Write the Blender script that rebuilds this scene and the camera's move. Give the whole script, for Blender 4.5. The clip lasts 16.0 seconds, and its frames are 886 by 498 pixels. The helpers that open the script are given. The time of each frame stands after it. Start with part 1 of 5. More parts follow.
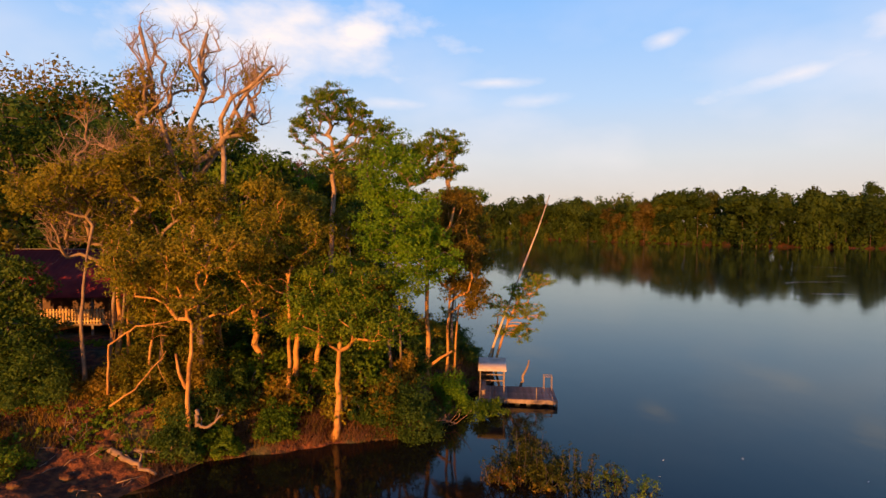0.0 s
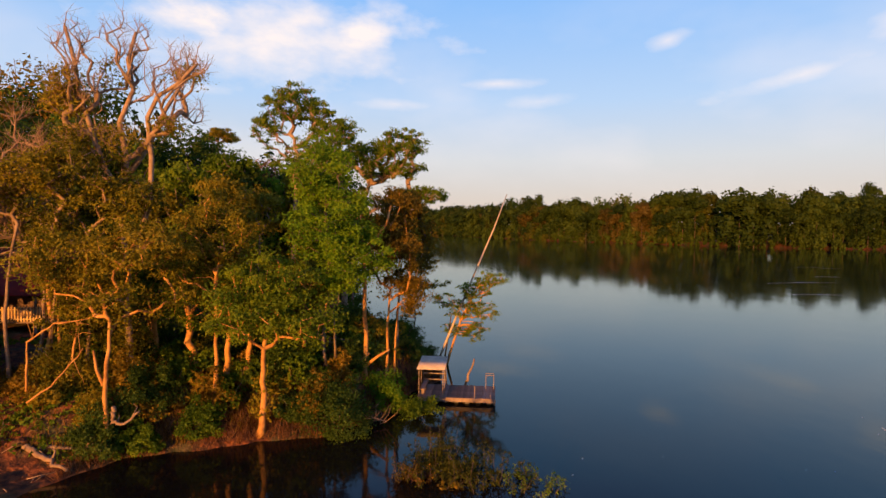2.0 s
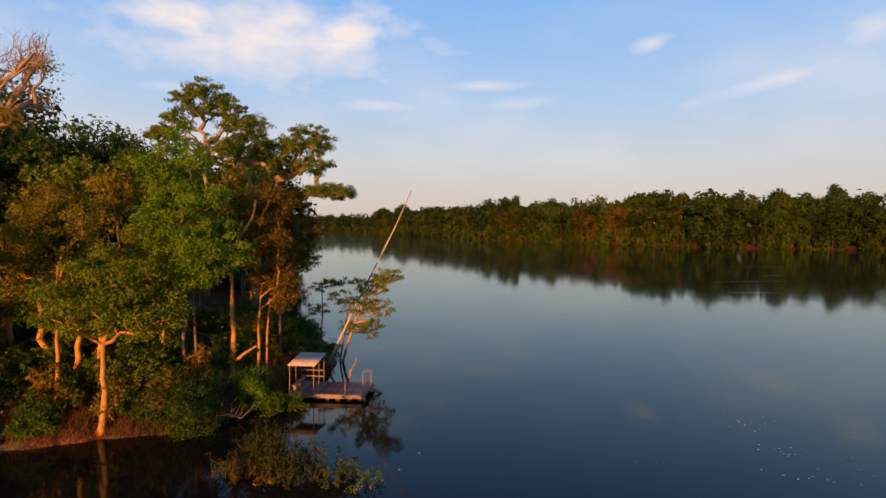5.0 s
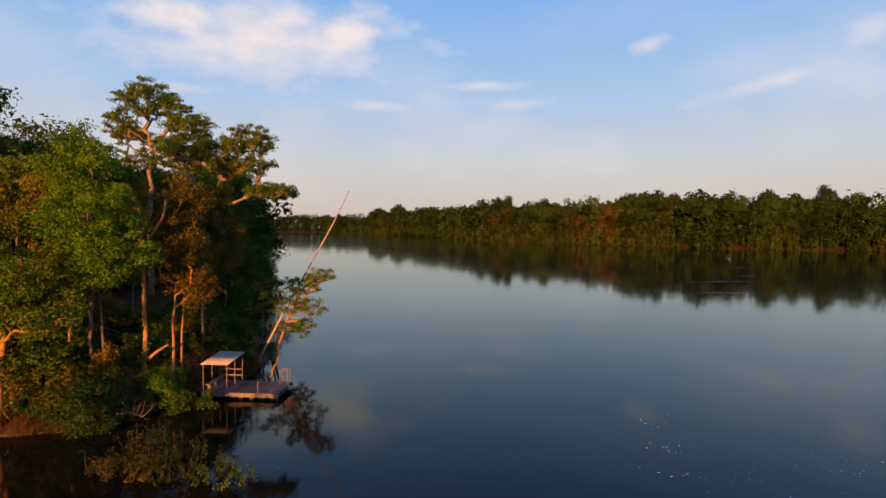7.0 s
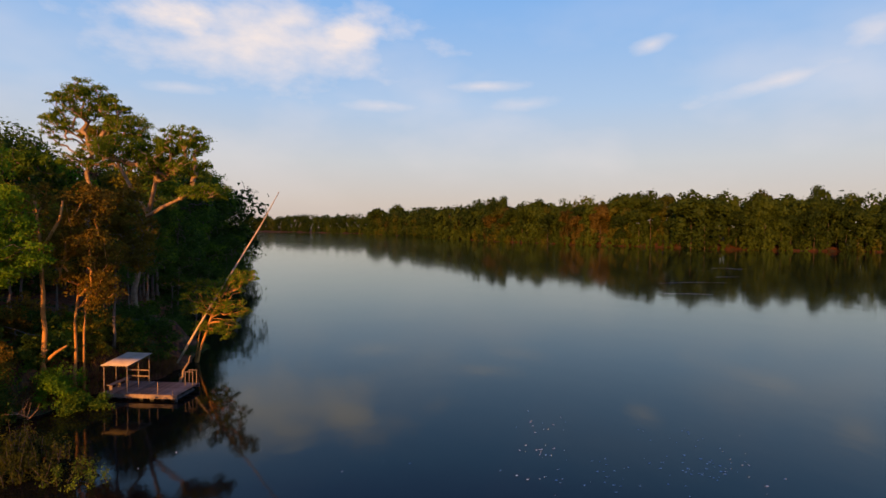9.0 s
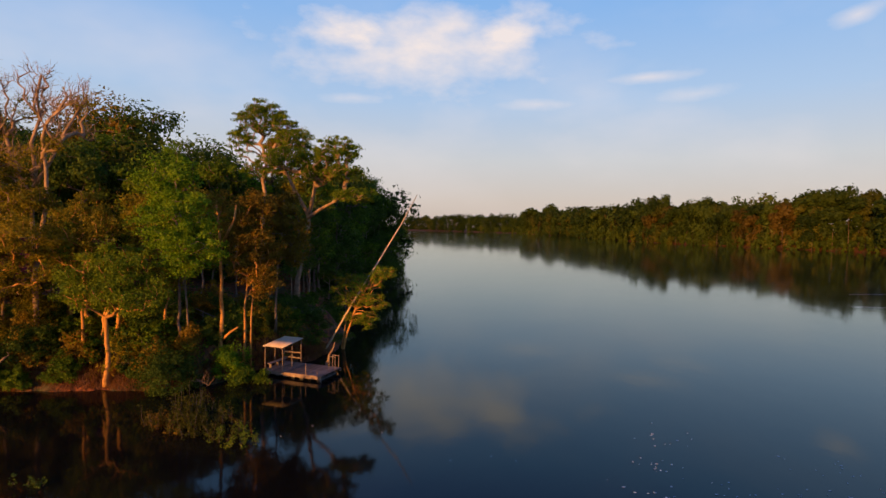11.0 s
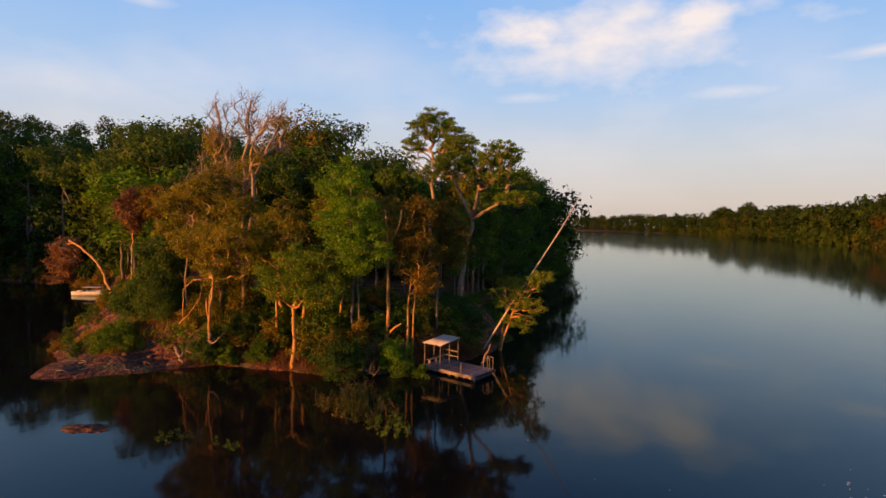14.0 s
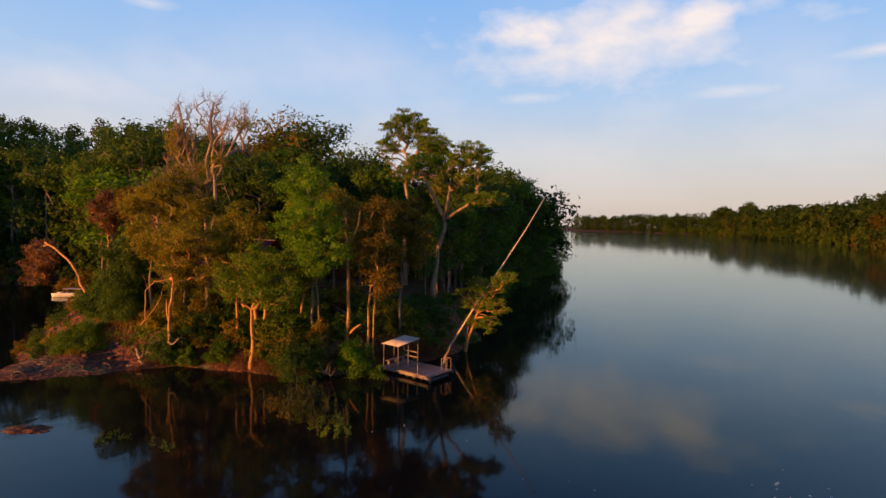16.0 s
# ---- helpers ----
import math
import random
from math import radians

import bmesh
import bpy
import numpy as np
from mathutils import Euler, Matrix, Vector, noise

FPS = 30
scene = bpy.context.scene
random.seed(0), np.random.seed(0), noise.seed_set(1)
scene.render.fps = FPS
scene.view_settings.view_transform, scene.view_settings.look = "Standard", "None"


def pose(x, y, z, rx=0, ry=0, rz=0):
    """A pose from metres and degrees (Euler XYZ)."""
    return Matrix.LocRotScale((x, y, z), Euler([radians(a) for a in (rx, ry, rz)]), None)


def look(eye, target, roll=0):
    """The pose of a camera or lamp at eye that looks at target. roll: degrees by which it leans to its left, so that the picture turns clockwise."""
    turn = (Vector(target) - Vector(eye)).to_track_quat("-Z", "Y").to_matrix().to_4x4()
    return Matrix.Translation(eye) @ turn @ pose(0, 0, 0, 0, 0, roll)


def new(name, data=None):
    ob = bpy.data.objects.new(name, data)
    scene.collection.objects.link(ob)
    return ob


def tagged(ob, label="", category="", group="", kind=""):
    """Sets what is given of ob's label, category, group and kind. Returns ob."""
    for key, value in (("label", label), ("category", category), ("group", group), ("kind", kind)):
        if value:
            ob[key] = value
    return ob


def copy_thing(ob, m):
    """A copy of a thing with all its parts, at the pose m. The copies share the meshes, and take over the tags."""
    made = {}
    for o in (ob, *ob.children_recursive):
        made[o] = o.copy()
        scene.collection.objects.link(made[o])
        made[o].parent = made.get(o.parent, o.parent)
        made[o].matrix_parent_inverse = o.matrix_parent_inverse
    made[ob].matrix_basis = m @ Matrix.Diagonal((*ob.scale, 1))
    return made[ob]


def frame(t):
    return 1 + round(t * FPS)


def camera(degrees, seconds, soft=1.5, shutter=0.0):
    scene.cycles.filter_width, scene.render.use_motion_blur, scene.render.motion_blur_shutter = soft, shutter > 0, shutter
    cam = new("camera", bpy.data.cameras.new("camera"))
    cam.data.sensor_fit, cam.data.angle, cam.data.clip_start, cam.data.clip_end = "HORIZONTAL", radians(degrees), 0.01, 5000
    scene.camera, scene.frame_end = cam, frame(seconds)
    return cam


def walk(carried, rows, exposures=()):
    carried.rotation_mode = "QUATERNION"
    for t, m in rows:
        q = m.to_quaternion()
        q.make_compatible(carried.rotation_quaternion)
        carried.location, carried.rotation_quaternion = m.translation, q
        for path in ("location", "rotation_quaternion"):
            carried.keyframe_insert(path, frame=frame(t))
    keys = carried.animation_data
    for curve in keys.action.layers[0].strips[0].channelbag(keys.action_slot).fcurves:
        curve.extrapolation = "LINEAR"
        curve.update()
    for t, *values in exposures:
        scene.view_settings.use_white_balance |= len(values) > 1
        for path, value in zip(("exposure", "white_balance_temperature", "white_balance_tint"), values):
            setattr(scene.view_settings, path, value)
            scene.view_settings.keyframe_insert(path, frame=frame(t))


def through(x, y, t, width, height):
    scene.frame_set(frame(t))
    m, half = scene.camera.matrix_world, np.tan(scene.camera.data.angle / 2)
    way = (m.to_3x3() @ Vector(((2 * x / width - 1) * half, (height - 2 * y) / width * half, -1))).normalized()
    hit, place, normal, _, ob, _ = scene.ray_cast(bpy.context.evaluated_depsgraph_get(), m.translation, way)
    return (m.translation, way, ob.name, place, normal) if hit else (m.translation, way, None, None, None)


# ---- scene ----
cam = camera(78.4, 16.0, soft=1.5)
METRES, EYE, TILT, LEAN, TURN = 34.0, 12.534, -0.917, -2.02, -2.8
ROWS = [
    (0.0, 0.0, 0.0, 0.0, -0.04, -1.47, 1.59),
    (0.5, 0.0202, -0.0008, -0.0019, -0.02, -1.41, 1.58),
    (1.0, 0.047, -0.0009, -0.0037, -0.02, -1.37, 1.61),
    (1.5, 0.1053, -0.0015, -0.0068, 0.17, -1.38, 1.62),
    (2.0, 0.1325, -0.0012, -0.0084, 0.25, -1.37, 1.55),
    (2.5, 0.1661, -0.0003, -0.0119, 0.32, -1.34, 1.52),
    (3.0, 0.1998, 0.0008, -0.0138, 0.35, -1.34, 1.55),
    (3.5, 0.2437, 0.0015, -0.0173, -0.2, -1.3, 1.57),
    (4.0, 0.2843, 0.0026, -0.0216, -1.05, -1.29, 1.67),
    (6.5, 0.4914, -0.0029, -0.0332, -1.42, -1.25, 1.52),
    (7.0, 0.5431, -0.0061, -0.0345, -1.47, -1.24, 1.5),
    (7.5, 0.6347, -0.0069, -0.037, -1.52, -1.28, 1.46),
    (8.0, 0.6855, -0.0089, -0.0365, -1.53, -1.24, 1.45),
    (10.5, 0.817, -0.0216, -0.0364, 2.77, -1.13, 1.29),
    (11.0, 0.8227, -0.028, -0.0344, 14.88, -0.95, 0.81),
    (11.5, 0.821, -0.0274, -0.0333, 21.92, -0.88, 0.56),
    (12.0, 0.828, -0.0318, -0.0281, 29.97, -0.92, 0.07),
    (12.5, 0.8303, -0.0313, -0.0266, 32.07, -0.92, 0.01),
    (13.0, 0.8335, -0.0292, -0.0245, 32.61, -0.93, -0.08),
    (13.5, 0.8445, -0.0216, -0.0239, 32.85, -0.9, -0.07),
    (14.0, 0.8603, -0.0114, -0.0235, 32.99, -0.87, -0.05),
    (14.5, 0.8787, -0.0001, -0.0216, 33.11, -0.84, -0.01),
    (15.0, 0.9079, 0.0177, -0.0209, 33.15, -0.81, 0.02),
    (15.5, 0.9335, 0.0333, -0.0217, 33.19, -0.8, 0.06),
    (16.0, 0.9548, 0.0474, -0.0231, 33.23, -0.8, 0.11),
]
walk(cam, [(t, pose(0, 0, EYE, TILT, LEAN, TURN) @ pose(METRES * x, METRES * y, METRES * z, 90 + pitch, roll, yaw)) for t, x, y, z, yaw, pitch, roll in ROWS],
     [(0.0, 0.22), (4.0, 0.08), (7.0, -0.04), (11.0, -0.05), (13.0, 0.02), (16.0, 0.05)])


# ---- world, sun ----
SUN_AZ, SUN_EL = radians(204), radians(4.8)      # azimuth clockwise from +y, elevation
world = bpy.data.worlds.new("sky")
scene.world = world
world.use_nodes = True
wt = world.node_tree
wt.nodes.clear()


def wnode(kind, **values):
    n = wt.nodes.new(kind)
    for k, v in values.items():
        setattr(n, k, v)
    return n


def wmath(op, a, b=None, clamp=False):
    n = wnode("ShaderNodeMath", operation=op, use_clamp=clamp)
    for i, v in enumerate((a, b)):
        if v is None:
            continue
        if isinstance(v, (int, float)):
            n.inputs[i].default_value = v
        else:
            wt.links.new(v, n.inputs[i])
    return n.outputs[0]


def build_sky():
    """Evening sky: a Nishita sky tinted by a gradient from pink haze to blue, with soft cumulus and cirrus."""
    co = wnode("ShaderNodeTexCoord")
    sep = wnode("ShaderNodeSeparateXYZ")
    wt.links.new(co.outputs["Generated"], sep.inputs[0])
    az = wmath("ARCTAN2", sep.outputs[0], sep.outputs[1])
    el = wmath("ARCSINE", sep.outputs[2])
    ramp = wnode("ShaderNodeValToRGB")
    wt.links.new(sep.outputs[2], ramp.inputs[0])
    stops = [(0.0, (0.66, 0.54, 0.48)), (0.045, (0.70, 0.605, 0.555)), (0.12, (0.67, 0.68, 0.72)), (0.22, (0.47, 0.64, 0.90)),
             (0.40, (0.24, 0.50, 0.95)), (0.5, (0.15, 0.29, 0.80)), (0.7, (0.07, 0.15, 0.52)), (1.0, (0.05, 0.13, 0.45))]
    els = ramp.color_ramp.elements
    while len(els) < len(stops):
        els.new(0.5)
    for e, (p, c) in zip(els, stops):
        e.position, e.color = p, (*c, 1)
    sky = wnode("ShaderNodeTexSky", sky_type="NISHITA", sun_disc=False, sun_elevation=SUN_EL, sun_rotation=SUN_AZ)
    dim = wnode("ShaderNodeMix", data_type="RGBA", blend_type="MULTIPLY")
    dim.inputs["Factor"].default_value = 1
    wt.links.new(sky.outputs[0], dim.inputs["A"])
    dim.inputs["B"].default_value = (0.1, 0.1, 0.1, 1)
    base = wnode("ShaderNodeMix", data_type="RGBA")
    base.inputs["Factor"].default_value = 0.12
    wt.links.new(ramp.outputs[0], base.inputs["A"])
    wt.links.new(dim.outputs["Result"], base.inputs["B"])
    # ragged edges for the clouds
    flat = wnode("ShaderNodeCombineXYZ")
    wt.links.new(az, flat.inputs[0])
    wt.links.new(wmath("MULTIPLY", el, 1.9), flat.inputs[1])
    rag = wnode("ShaderNodeTexNoise")
    rag.inputs["Scale"].default_value, rag.inputs["Detail"].default_value, rag.inputs["Roughness"].default_value = 9.5, 8, 0.55
    wt.links.new(flat.outputs[0], rag.inputs["Vector"])
    wisp = wnode("ShaderNodeTexNoise")
    wisp.inputs["Scale"].default_value, wisp.inputs["Detail"].default_value = 3.2, 4
    wt.links.new(flat.outputs[0], wisp.inputs["Vector"])
    edge = wmath("MULTIPLY", wmath("SUBTRACT", rag.outputs[0], 0.5), 2.0)
    total = None
    # azimuth, elevation, half width, half height, strength, slope
    for a, e, w, h, s, k in CLOUDS:
        da = wmath("SUBTRACT", az, a)
        de = wmath("SUBTRACT", wmath("SUBTRACT", el, e), wmath("MULTIPLY", da, k))
        r = wmath("SQRT", wmath("ADD", wmath("POWER", wmath("ABSOLUTE", wmath("DIVIDE", da, w)), 2),
                                wmath("POWER", wmath("ABSOLUTE", wmath("DIVIDE", de, h)), 2)))
        m = wmath("MULTIPLY", wmath("ADD", wmath("SUBTRACT", 1.0, r), edge), s, clamp=True)
        total = m if total is None else wmath("MAXIMUM", total, m)
    thin = wmath("MULTIPLY", wmath("SUBTRACT", wisp.outputs[0], 0.45), 1.5, clamp=True)
    low = wmath("SUBTRACT", 1.0, wmath("MULTIPLY", wmath("ABSOLUTE", wmath("SUBTRACT", el, 0.2)), 4.0), clamp=True)
    total = wmath("MAXIMUM", total, wmath("MULTIPLY", thin, low))
    mix = wnode("ShaderNodeMix", data_type="RGBA")
    wt.links.new(total, mix.inputs["Factor"])
    wt.links.new(base.outputs["Result"], mix.inputs["A"])
    mix.inputs["B"].default_value = (0.92, 0.82, 0.80, 1)
    bg = wnode("ShaderNodeBackground")
    bg.inputs["Strength"].default_value = 1.0
    wt.links.new(mix.outputs["Result"], bg.inputs["Color"])
    wt.links.new(bg.outputs[0], wnode("ShaderNodeOutputWorld").inputs[0])


CLOUDS = [
    (-0.24, 0.308, 0.29, 0.085, 0.95, 0.03), (-0.38, 0.325, 0.11, 0.04, 1.3, 0.0), (-0.10, 0.332, 0.085, 0.042, 1.3, 0.0), (-0.2, 0.345, 0.1, 0.04, 0.9, 0.0),
    (0.14, 0.255, 0.085, 0.012, 0.6, 0.0), (0.43, 0.308, 0.035, 0.015, 0.5, 0.2), (0.62, 0.232, 0.14, 0.020, 0.6, 0.19),
    (0.22, 0.223, 0.08, 0.015, 0.4, 0.05), (-0.044, 0.219, 0.09, 0.013, 0.45, 0.0), (0.74, 0.285, 0.06, 0.04, 0.55, 0.2),
    (-0.378, 0.225, 0.06, 0.013, 0.6, 0.0), (-1.14, 0.2, 0.32, 0.06, 0.3, 0.0), (-1.02, 0.33, 0.05, 0.012, 0.5, 0.0),
]
build_sky()
sun = new("sun", bpy.data.lights.new("sun", "SUN"))
sun.data.energy, sun.data.angle, sun.data.color = 8.5, radians(0.6), (1.0, 0.41, 0.09)
sun_from = Vector((math.sin(SUN_AZ) * math.cos(SUN_EL), math.cos(SUN_AZ) * math.cos(SUN_EL), math.sin(SUN_EL)))
sun.matrix_world = look(sun_from * 100, (0, 0, 0))


# ---- materials ----
def material(name):
    m = bpy.data.materials.new(name)
    m.use_nodes = True
    m.node_tree.nodes.clear()
    return m, m.node_tree


def link_color(t, base, dark, light, scale, detail=6, coords="Object", island=0.0, objects=0.0, spread=(0.28, 0.74)):
    """A colour that wanders between three shades by noise, with a shift from piece to piece and from thing to thing."""
    co = t.nodes.new("ShaderNodeTexCoord")
    no = t.nodes.new("ShaderNodeTexNoise")
    no.inputs["Scale"].default_value, no.inputs["Detail"].default_value, no.inputs["Roughness"].default_value = scale, detail, 0.62
    t.links.new(co.outputs[coords], no.inputs["Vector"])
    value = no.outputs[0]
    for weight, kind, socket in ((island, "ShaderNodeNewGeometry", "Random Per Island"), (objects, "ShaderNodeObjectInfo", "Random")):
        if weight:
            g = t.nodes.new(kind)
            sub = t.nodes.new("ShaderNodeMath")
            sub.operation = "SUBTRACT"
            sub.inputs[1].default_value = 0.5
            t.links.new(g.outputs[socket], sub.inputs[0])
            mul = t.nodes.new("ShaderNodeMath")
            mul.operation = "MULTIPLY_ADD"
            mul.inputs[1].default_value = weight
            t.links.new(sub.outputs[0], mul.inputs[0])
            t.links.new(value, mul.inputs[2])
            value = mul.outputs[0]
    r = t.nodes.new("ShaderNodeValToRGB")
    els = r.color_ramp.elements
    els[0].position, els[0].color = spread[0], (*dark, 1)
    els[1].position, els[1].color = spread[1], (*light, 1)
    e = els.new(0.5)
    e.color = (*base, 1)
    t.links.new(value, r.inputs[0])
    return r.outputs[0], no.outputs[0], co.outputs[coords]


def leaf_material(name, base, dark, light, through=0.48, island=0.22, objects=0.2):
    m, t = material(name)
    col, _, _ = link_color(t, base, dark, light, 0.5, 4, island=island, objects=objects, spread=(0.34, 0.66))
    dif = t.nodes.new("ShaderNodeBsdfDiffuse")
    tra = t.nodes.new("ShaderNodeBsdfTranslucent")
    mix = t.nodes.new("ShaderNodeMixShader")
    mix.inputs[0].default_value = through
    glo = t.nodes.new("ShaderNodeBsdfGlossy")
    glo.inputs["Roughness"].default_value = 0.55
    glo.inputs["Color"].default_value = (0.5, 0.5, 0.5, 1)
    top = t.nodes.new("ShaderNodeMixShader")
    top.inputs[0].default_value = 0.01
    out = t.nodes.new("ShaderNodeOutputMaterial")
    t.links.new(col, dif.inputs[0])
    t.links.new(col, tra.inputs[0])
    t.links.new(dif.outputs[0], mix.inputs[1])
    t.links.new(tra.outputs[0], mix.inputs[2])
    t.links.new(mix.outputs[0], top.inputs[1])
    t.links.new(glo.outputs[0], top.inputs[2])
    t.links.new(top.outputs[0], out.inputs[0])
    return m


def solid_material(name, base, dark, light, scale=2.0, rough=0.85, bump=0.3, bump_scale=None, stretch=None, island=0.0, objects=0.0, coords="Object", metallic=0.0):
    m, t = material(name)
    col, fac, vec = link_color(t, base, dark, light, scale, island=island, objects=objects, coords=coords)
    b = t.nodes.new("ShaderNodeBsdfPrincipled")
    b.inputs["Roughness"].default_value, b.inputs["Metallic"].default_value = rough, metallic
    b.inputs["Specular IOR Level"].default_value = 0.3
    t.links.new(col, b.inputs["Base Color"])
    fine = t.nodes.new("ShaderNodeTexNoise")
    fine.inputs["Scale"].default_value, fine.inputs["Detail"].default_value = bump_scale or scale * 6, 5
    if stretch:
        mp = t.nodes.new("ShaderNodeMapping")
        mp.inputs["Scale"].default_value = stretch
        t.links.new(vec, mp.inputs[0])
        vec = mp.outputs[0]
    t.links.new(vec, fine.inputs["Vector"])
    bu = t.nodes.new("ShaderNodeBump")
    bu.inputs["Strength"].default_value, bu.inputs["Distance"].default_value = bump, 0.05
    t.links.new(fine.outputs[0], bu.inputs["Height"])
    t.links.new(bu.outputs[0], b.inputs["Normal"])
    out = t.nodes.new("ShaderNodeOutputMaterial")
    t.links.new(b.outputs[0], out.inputs[0])
    return m


def water_material():
    m, t = material("river_water")
    co = t.nodes.new("ShaderNodeTexCoord")
    height = None
    for scale, amount, sx, sy in ((0.9, 1.0, 1.0, 0.55), (0.16, 2.2, 1.0, 0.6), (5.0, 0.12, 1.0, 1.0)):
        mp = t.nodes.new("ShaderNodeMapping")
        mp.inputs["Scale"].default_value = (sx, sy, 1)
        mp.inputs["Rotation"].default_value = (0, 0, 0.5)
        t.links.new(co.outputs["Object"], mp.inputs[0])
        no = t.nodes.new("ShaderNodeTexNoise")
        no.inputs["Scale"].default_value, no.inputs["Detail"].default_value = scale, 2
        t.links.new(mp.outputs[0], no.inputs["Vector"])
        mu = t.nodes.new("ShaderNodeMath")
        mu.operation = "MULTIPLY_ADD"
        mu.inputs[1].default_value = amount
        t.links.new(no.outputs[0], mu.inputs[0])
        if height is not None:
            t.links.new(height, mu.inputs[2])
        else:
            mu.inputs[2].default_value = 0
        height = mu.outputs[0]
    bu = t.nodes.new("ShaderNodeBump")
    bu.inputs["Strength"].default_value, bu.inputs["Distance"].default_value = 1.0, 0.006
    t.links.new(height, bu.inputs["Height"])
    fr = t.nodes.new("ShaderNodeFresnel")
    fr.inputs["IOR"].default_value = 1.265
    t.links.new(bu.outputs[0], fr.inputs["Normal"])
    glo = t.nodes.new("ShaderNodeBsdfGlossy")
    glo.inputs["Color"].default_value = (0.90, 1.0, 0.985, 1)
    glo.inputs["Roughness"].default_value = 0.055
    t.links.new(bu.outputs[0], glo.inputs["Normal"])
    dif = t.nodes.new("ShaderNodeBsdfDiffuse")
    dif.inputs["Color"].default_value = (0.008, 0.006, 0.0045, 1)
    mix = t.nodes.new("ShaderNodeMixShader")
    t.links.new(fr.outputs[0], mix.inputs[0])
    t.links.new(dif.outputs[0], mix.inputs[1])
    t.links.new(glo.outputs[0], mix.inputs[2])
    out = t.nodes.new("ShaderNodeOutputMaterial")
    t.links.new(mix.outputs[0], out.inputs[0])
    return m


LEAF = {
    "green": leaf_material("leaf_green", (0.105, 0.178, 0.010), (0.052, 0.102, 0.007), (0.185, 0.25, 0.015)),
    "bright": leaf_material("leaf_bright_green", (0.124, 0.243, 0.010), (0.066, 0.150, 0.007), (0.198, 0.31, 0.014)),
    "olive": leaf_material("leaf_olive", (0.205, 0.188, 0.012), (0.104, 0.108, 0.009), (0.33, 0.255, 0.020)),
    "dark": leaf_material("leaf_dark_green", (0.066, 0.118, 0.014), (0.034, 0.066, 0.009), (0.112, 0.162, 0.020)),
    "rust": leaf_material("leaf_rust", (0.19, 0.09, 0.04), (0.11, 0.052, 0.024), (0.27, 0.14, 0.058)),
    "brown": leaf_material("leaf_brown_olive", (0.22, 0.152, 0.014), (0.125, 0.091, 0.010), (0.33, 0.205, 0.023)),
    "swamp": leaf_material("leaf_swamp_shrub", (0.055, 0.066, 0.008), (0.030, 0.038, 0.005), (0.085, 0.092, 0.012)),
    "grass": leaf_material("grass_blades", (0.18, 0.115, 0.014), (0.085, 0.062, 0.009), (0.30, 0.165, 0.026)),
}
# foliage far off, where single leaves merge into masses;
# darker than LEAF, with the dim light over there put into the colour
LEAF_FAR = {
    "dark": leaf_material("far_leaf_dark_green", (0.034, 0.060, 0.009), (0.023, 0.044, 0.007), (0.048, 0.078, 0.010), 0.5, 0.12, 0.75),
    "green": leaf_material("far_leaf_green", (0.050, 0.083, 0.010), (0.034, 0.060, 0.008), (0.068, 0.105, 0.013), 0.5, 0.12, 0.75),
    "olive": leaf_material("far_leaf_olive", (0.072, 0.085, 0.011), (0.049, 0.062, 0.008), (0.096, 0.105, 0.014), 0.5, 0.12, 0.75),
    "brown": leaf_material("far_leaf_brown", (0.092, 0.070, 0.014), (0.063, 0.052, 0.010), (0.12, 0.087, 0.017), 0.5, 0.12, 0.75),
}
BARK_PALE = solid_material("pale_bark", (0.42, 0.205, 0.05), (0.20, 0.092, 0.025), (0.58, 0.32, 0.095), 1.6, 0.9, 0.6, 9, (1, 1, 0.25))
BARK_GREY = solid_material("grey_brown_bark", (0.16, 0.115, 0.08), (0.08, 0.06, 0.04), (0.26, 0.2, 0.14), 1.6, 0.9, 0.6, 9, (1, 1, 0.25))
BARK_TAN = solid_material("tan_dead_wood", (0.23, 0.15, 0.085), (0.12, 0.075, 0.045), (0.34, 0.24, 0.145), 2.0, 0.85, 0.5, 12, (1, 1, 0.25))
BARK_DEAD = solid_material("bleached_dead_wood", (0.27, 0.18, 0.105), (0.13, 0.085, 0.05), (0.40, 0.28, 0.175), 2.0, 0.85, 0.5, 12, (1, 1, 0.25))
BARK_POLE = solid_material("bare_weathered_pole", (0.52, 0.40, 0.25), (0.32, 0.23, 0.13), (0.66, 0.54, 0.36), 1.6, 0.85, 0.4, 10, (1, 1, 0.25))
BARK_DARK = solid_material("dark_bark", (0.08, 0.06, 0.045), (0.04, 0.03, 0.02), (0.14, 0.11, 0.08), 2.0, 0.9, 0.5, 10, (1, 1, 0.25))
PLANK = solid_material("weathered_planks", (0.16, 0.11, 0.08), (0.095, 0.065, 0.046), (0.23, 0.165, 0.125), 1.4, 0.8, 0.4, 14, (0.15, 1, 1), objects=0.5)
POST_WOOD = solid_material("pale_post_wood", (0.22, 0.16, 0.11), (0.14, 0.10, 0.065), (0.31, 0.23, 0.16), 2.5, 0.8, 0.4, 15, (1, 1, 0.2))
ROOF_PALE = solid_material("pale_sheet_roof", (0.54, 0.43, 0.28), (0.38, 0.29, 0.18), (0.64, 0.54, 0.38), 1.2, 0.55, 0.15, 8)
ROOF_RED = solid_material("red_painted_sheet", (0.19, 0.017, 0.010), (0.12, 0.011, 0.008), (0.26, 0.03, 0.018), 0.8, 0.9, 0.2, 6)
PICKET = solid_material("yellow_ochre_picket", (0.5, 0.33, 0.12), (0.36, 0.22, 0.08), (0.62, 0.45, 0.2), 3, 0.7, 0.2, 20, objects=0.4)
WALL_DARK = solid_material("dark_plank_wall", (0.10, 0.06, 0.045), (0.05, 0.03, 0.025), (0.16, 0.10, 0.07), 1.5, 0.85, 0.3, 10)
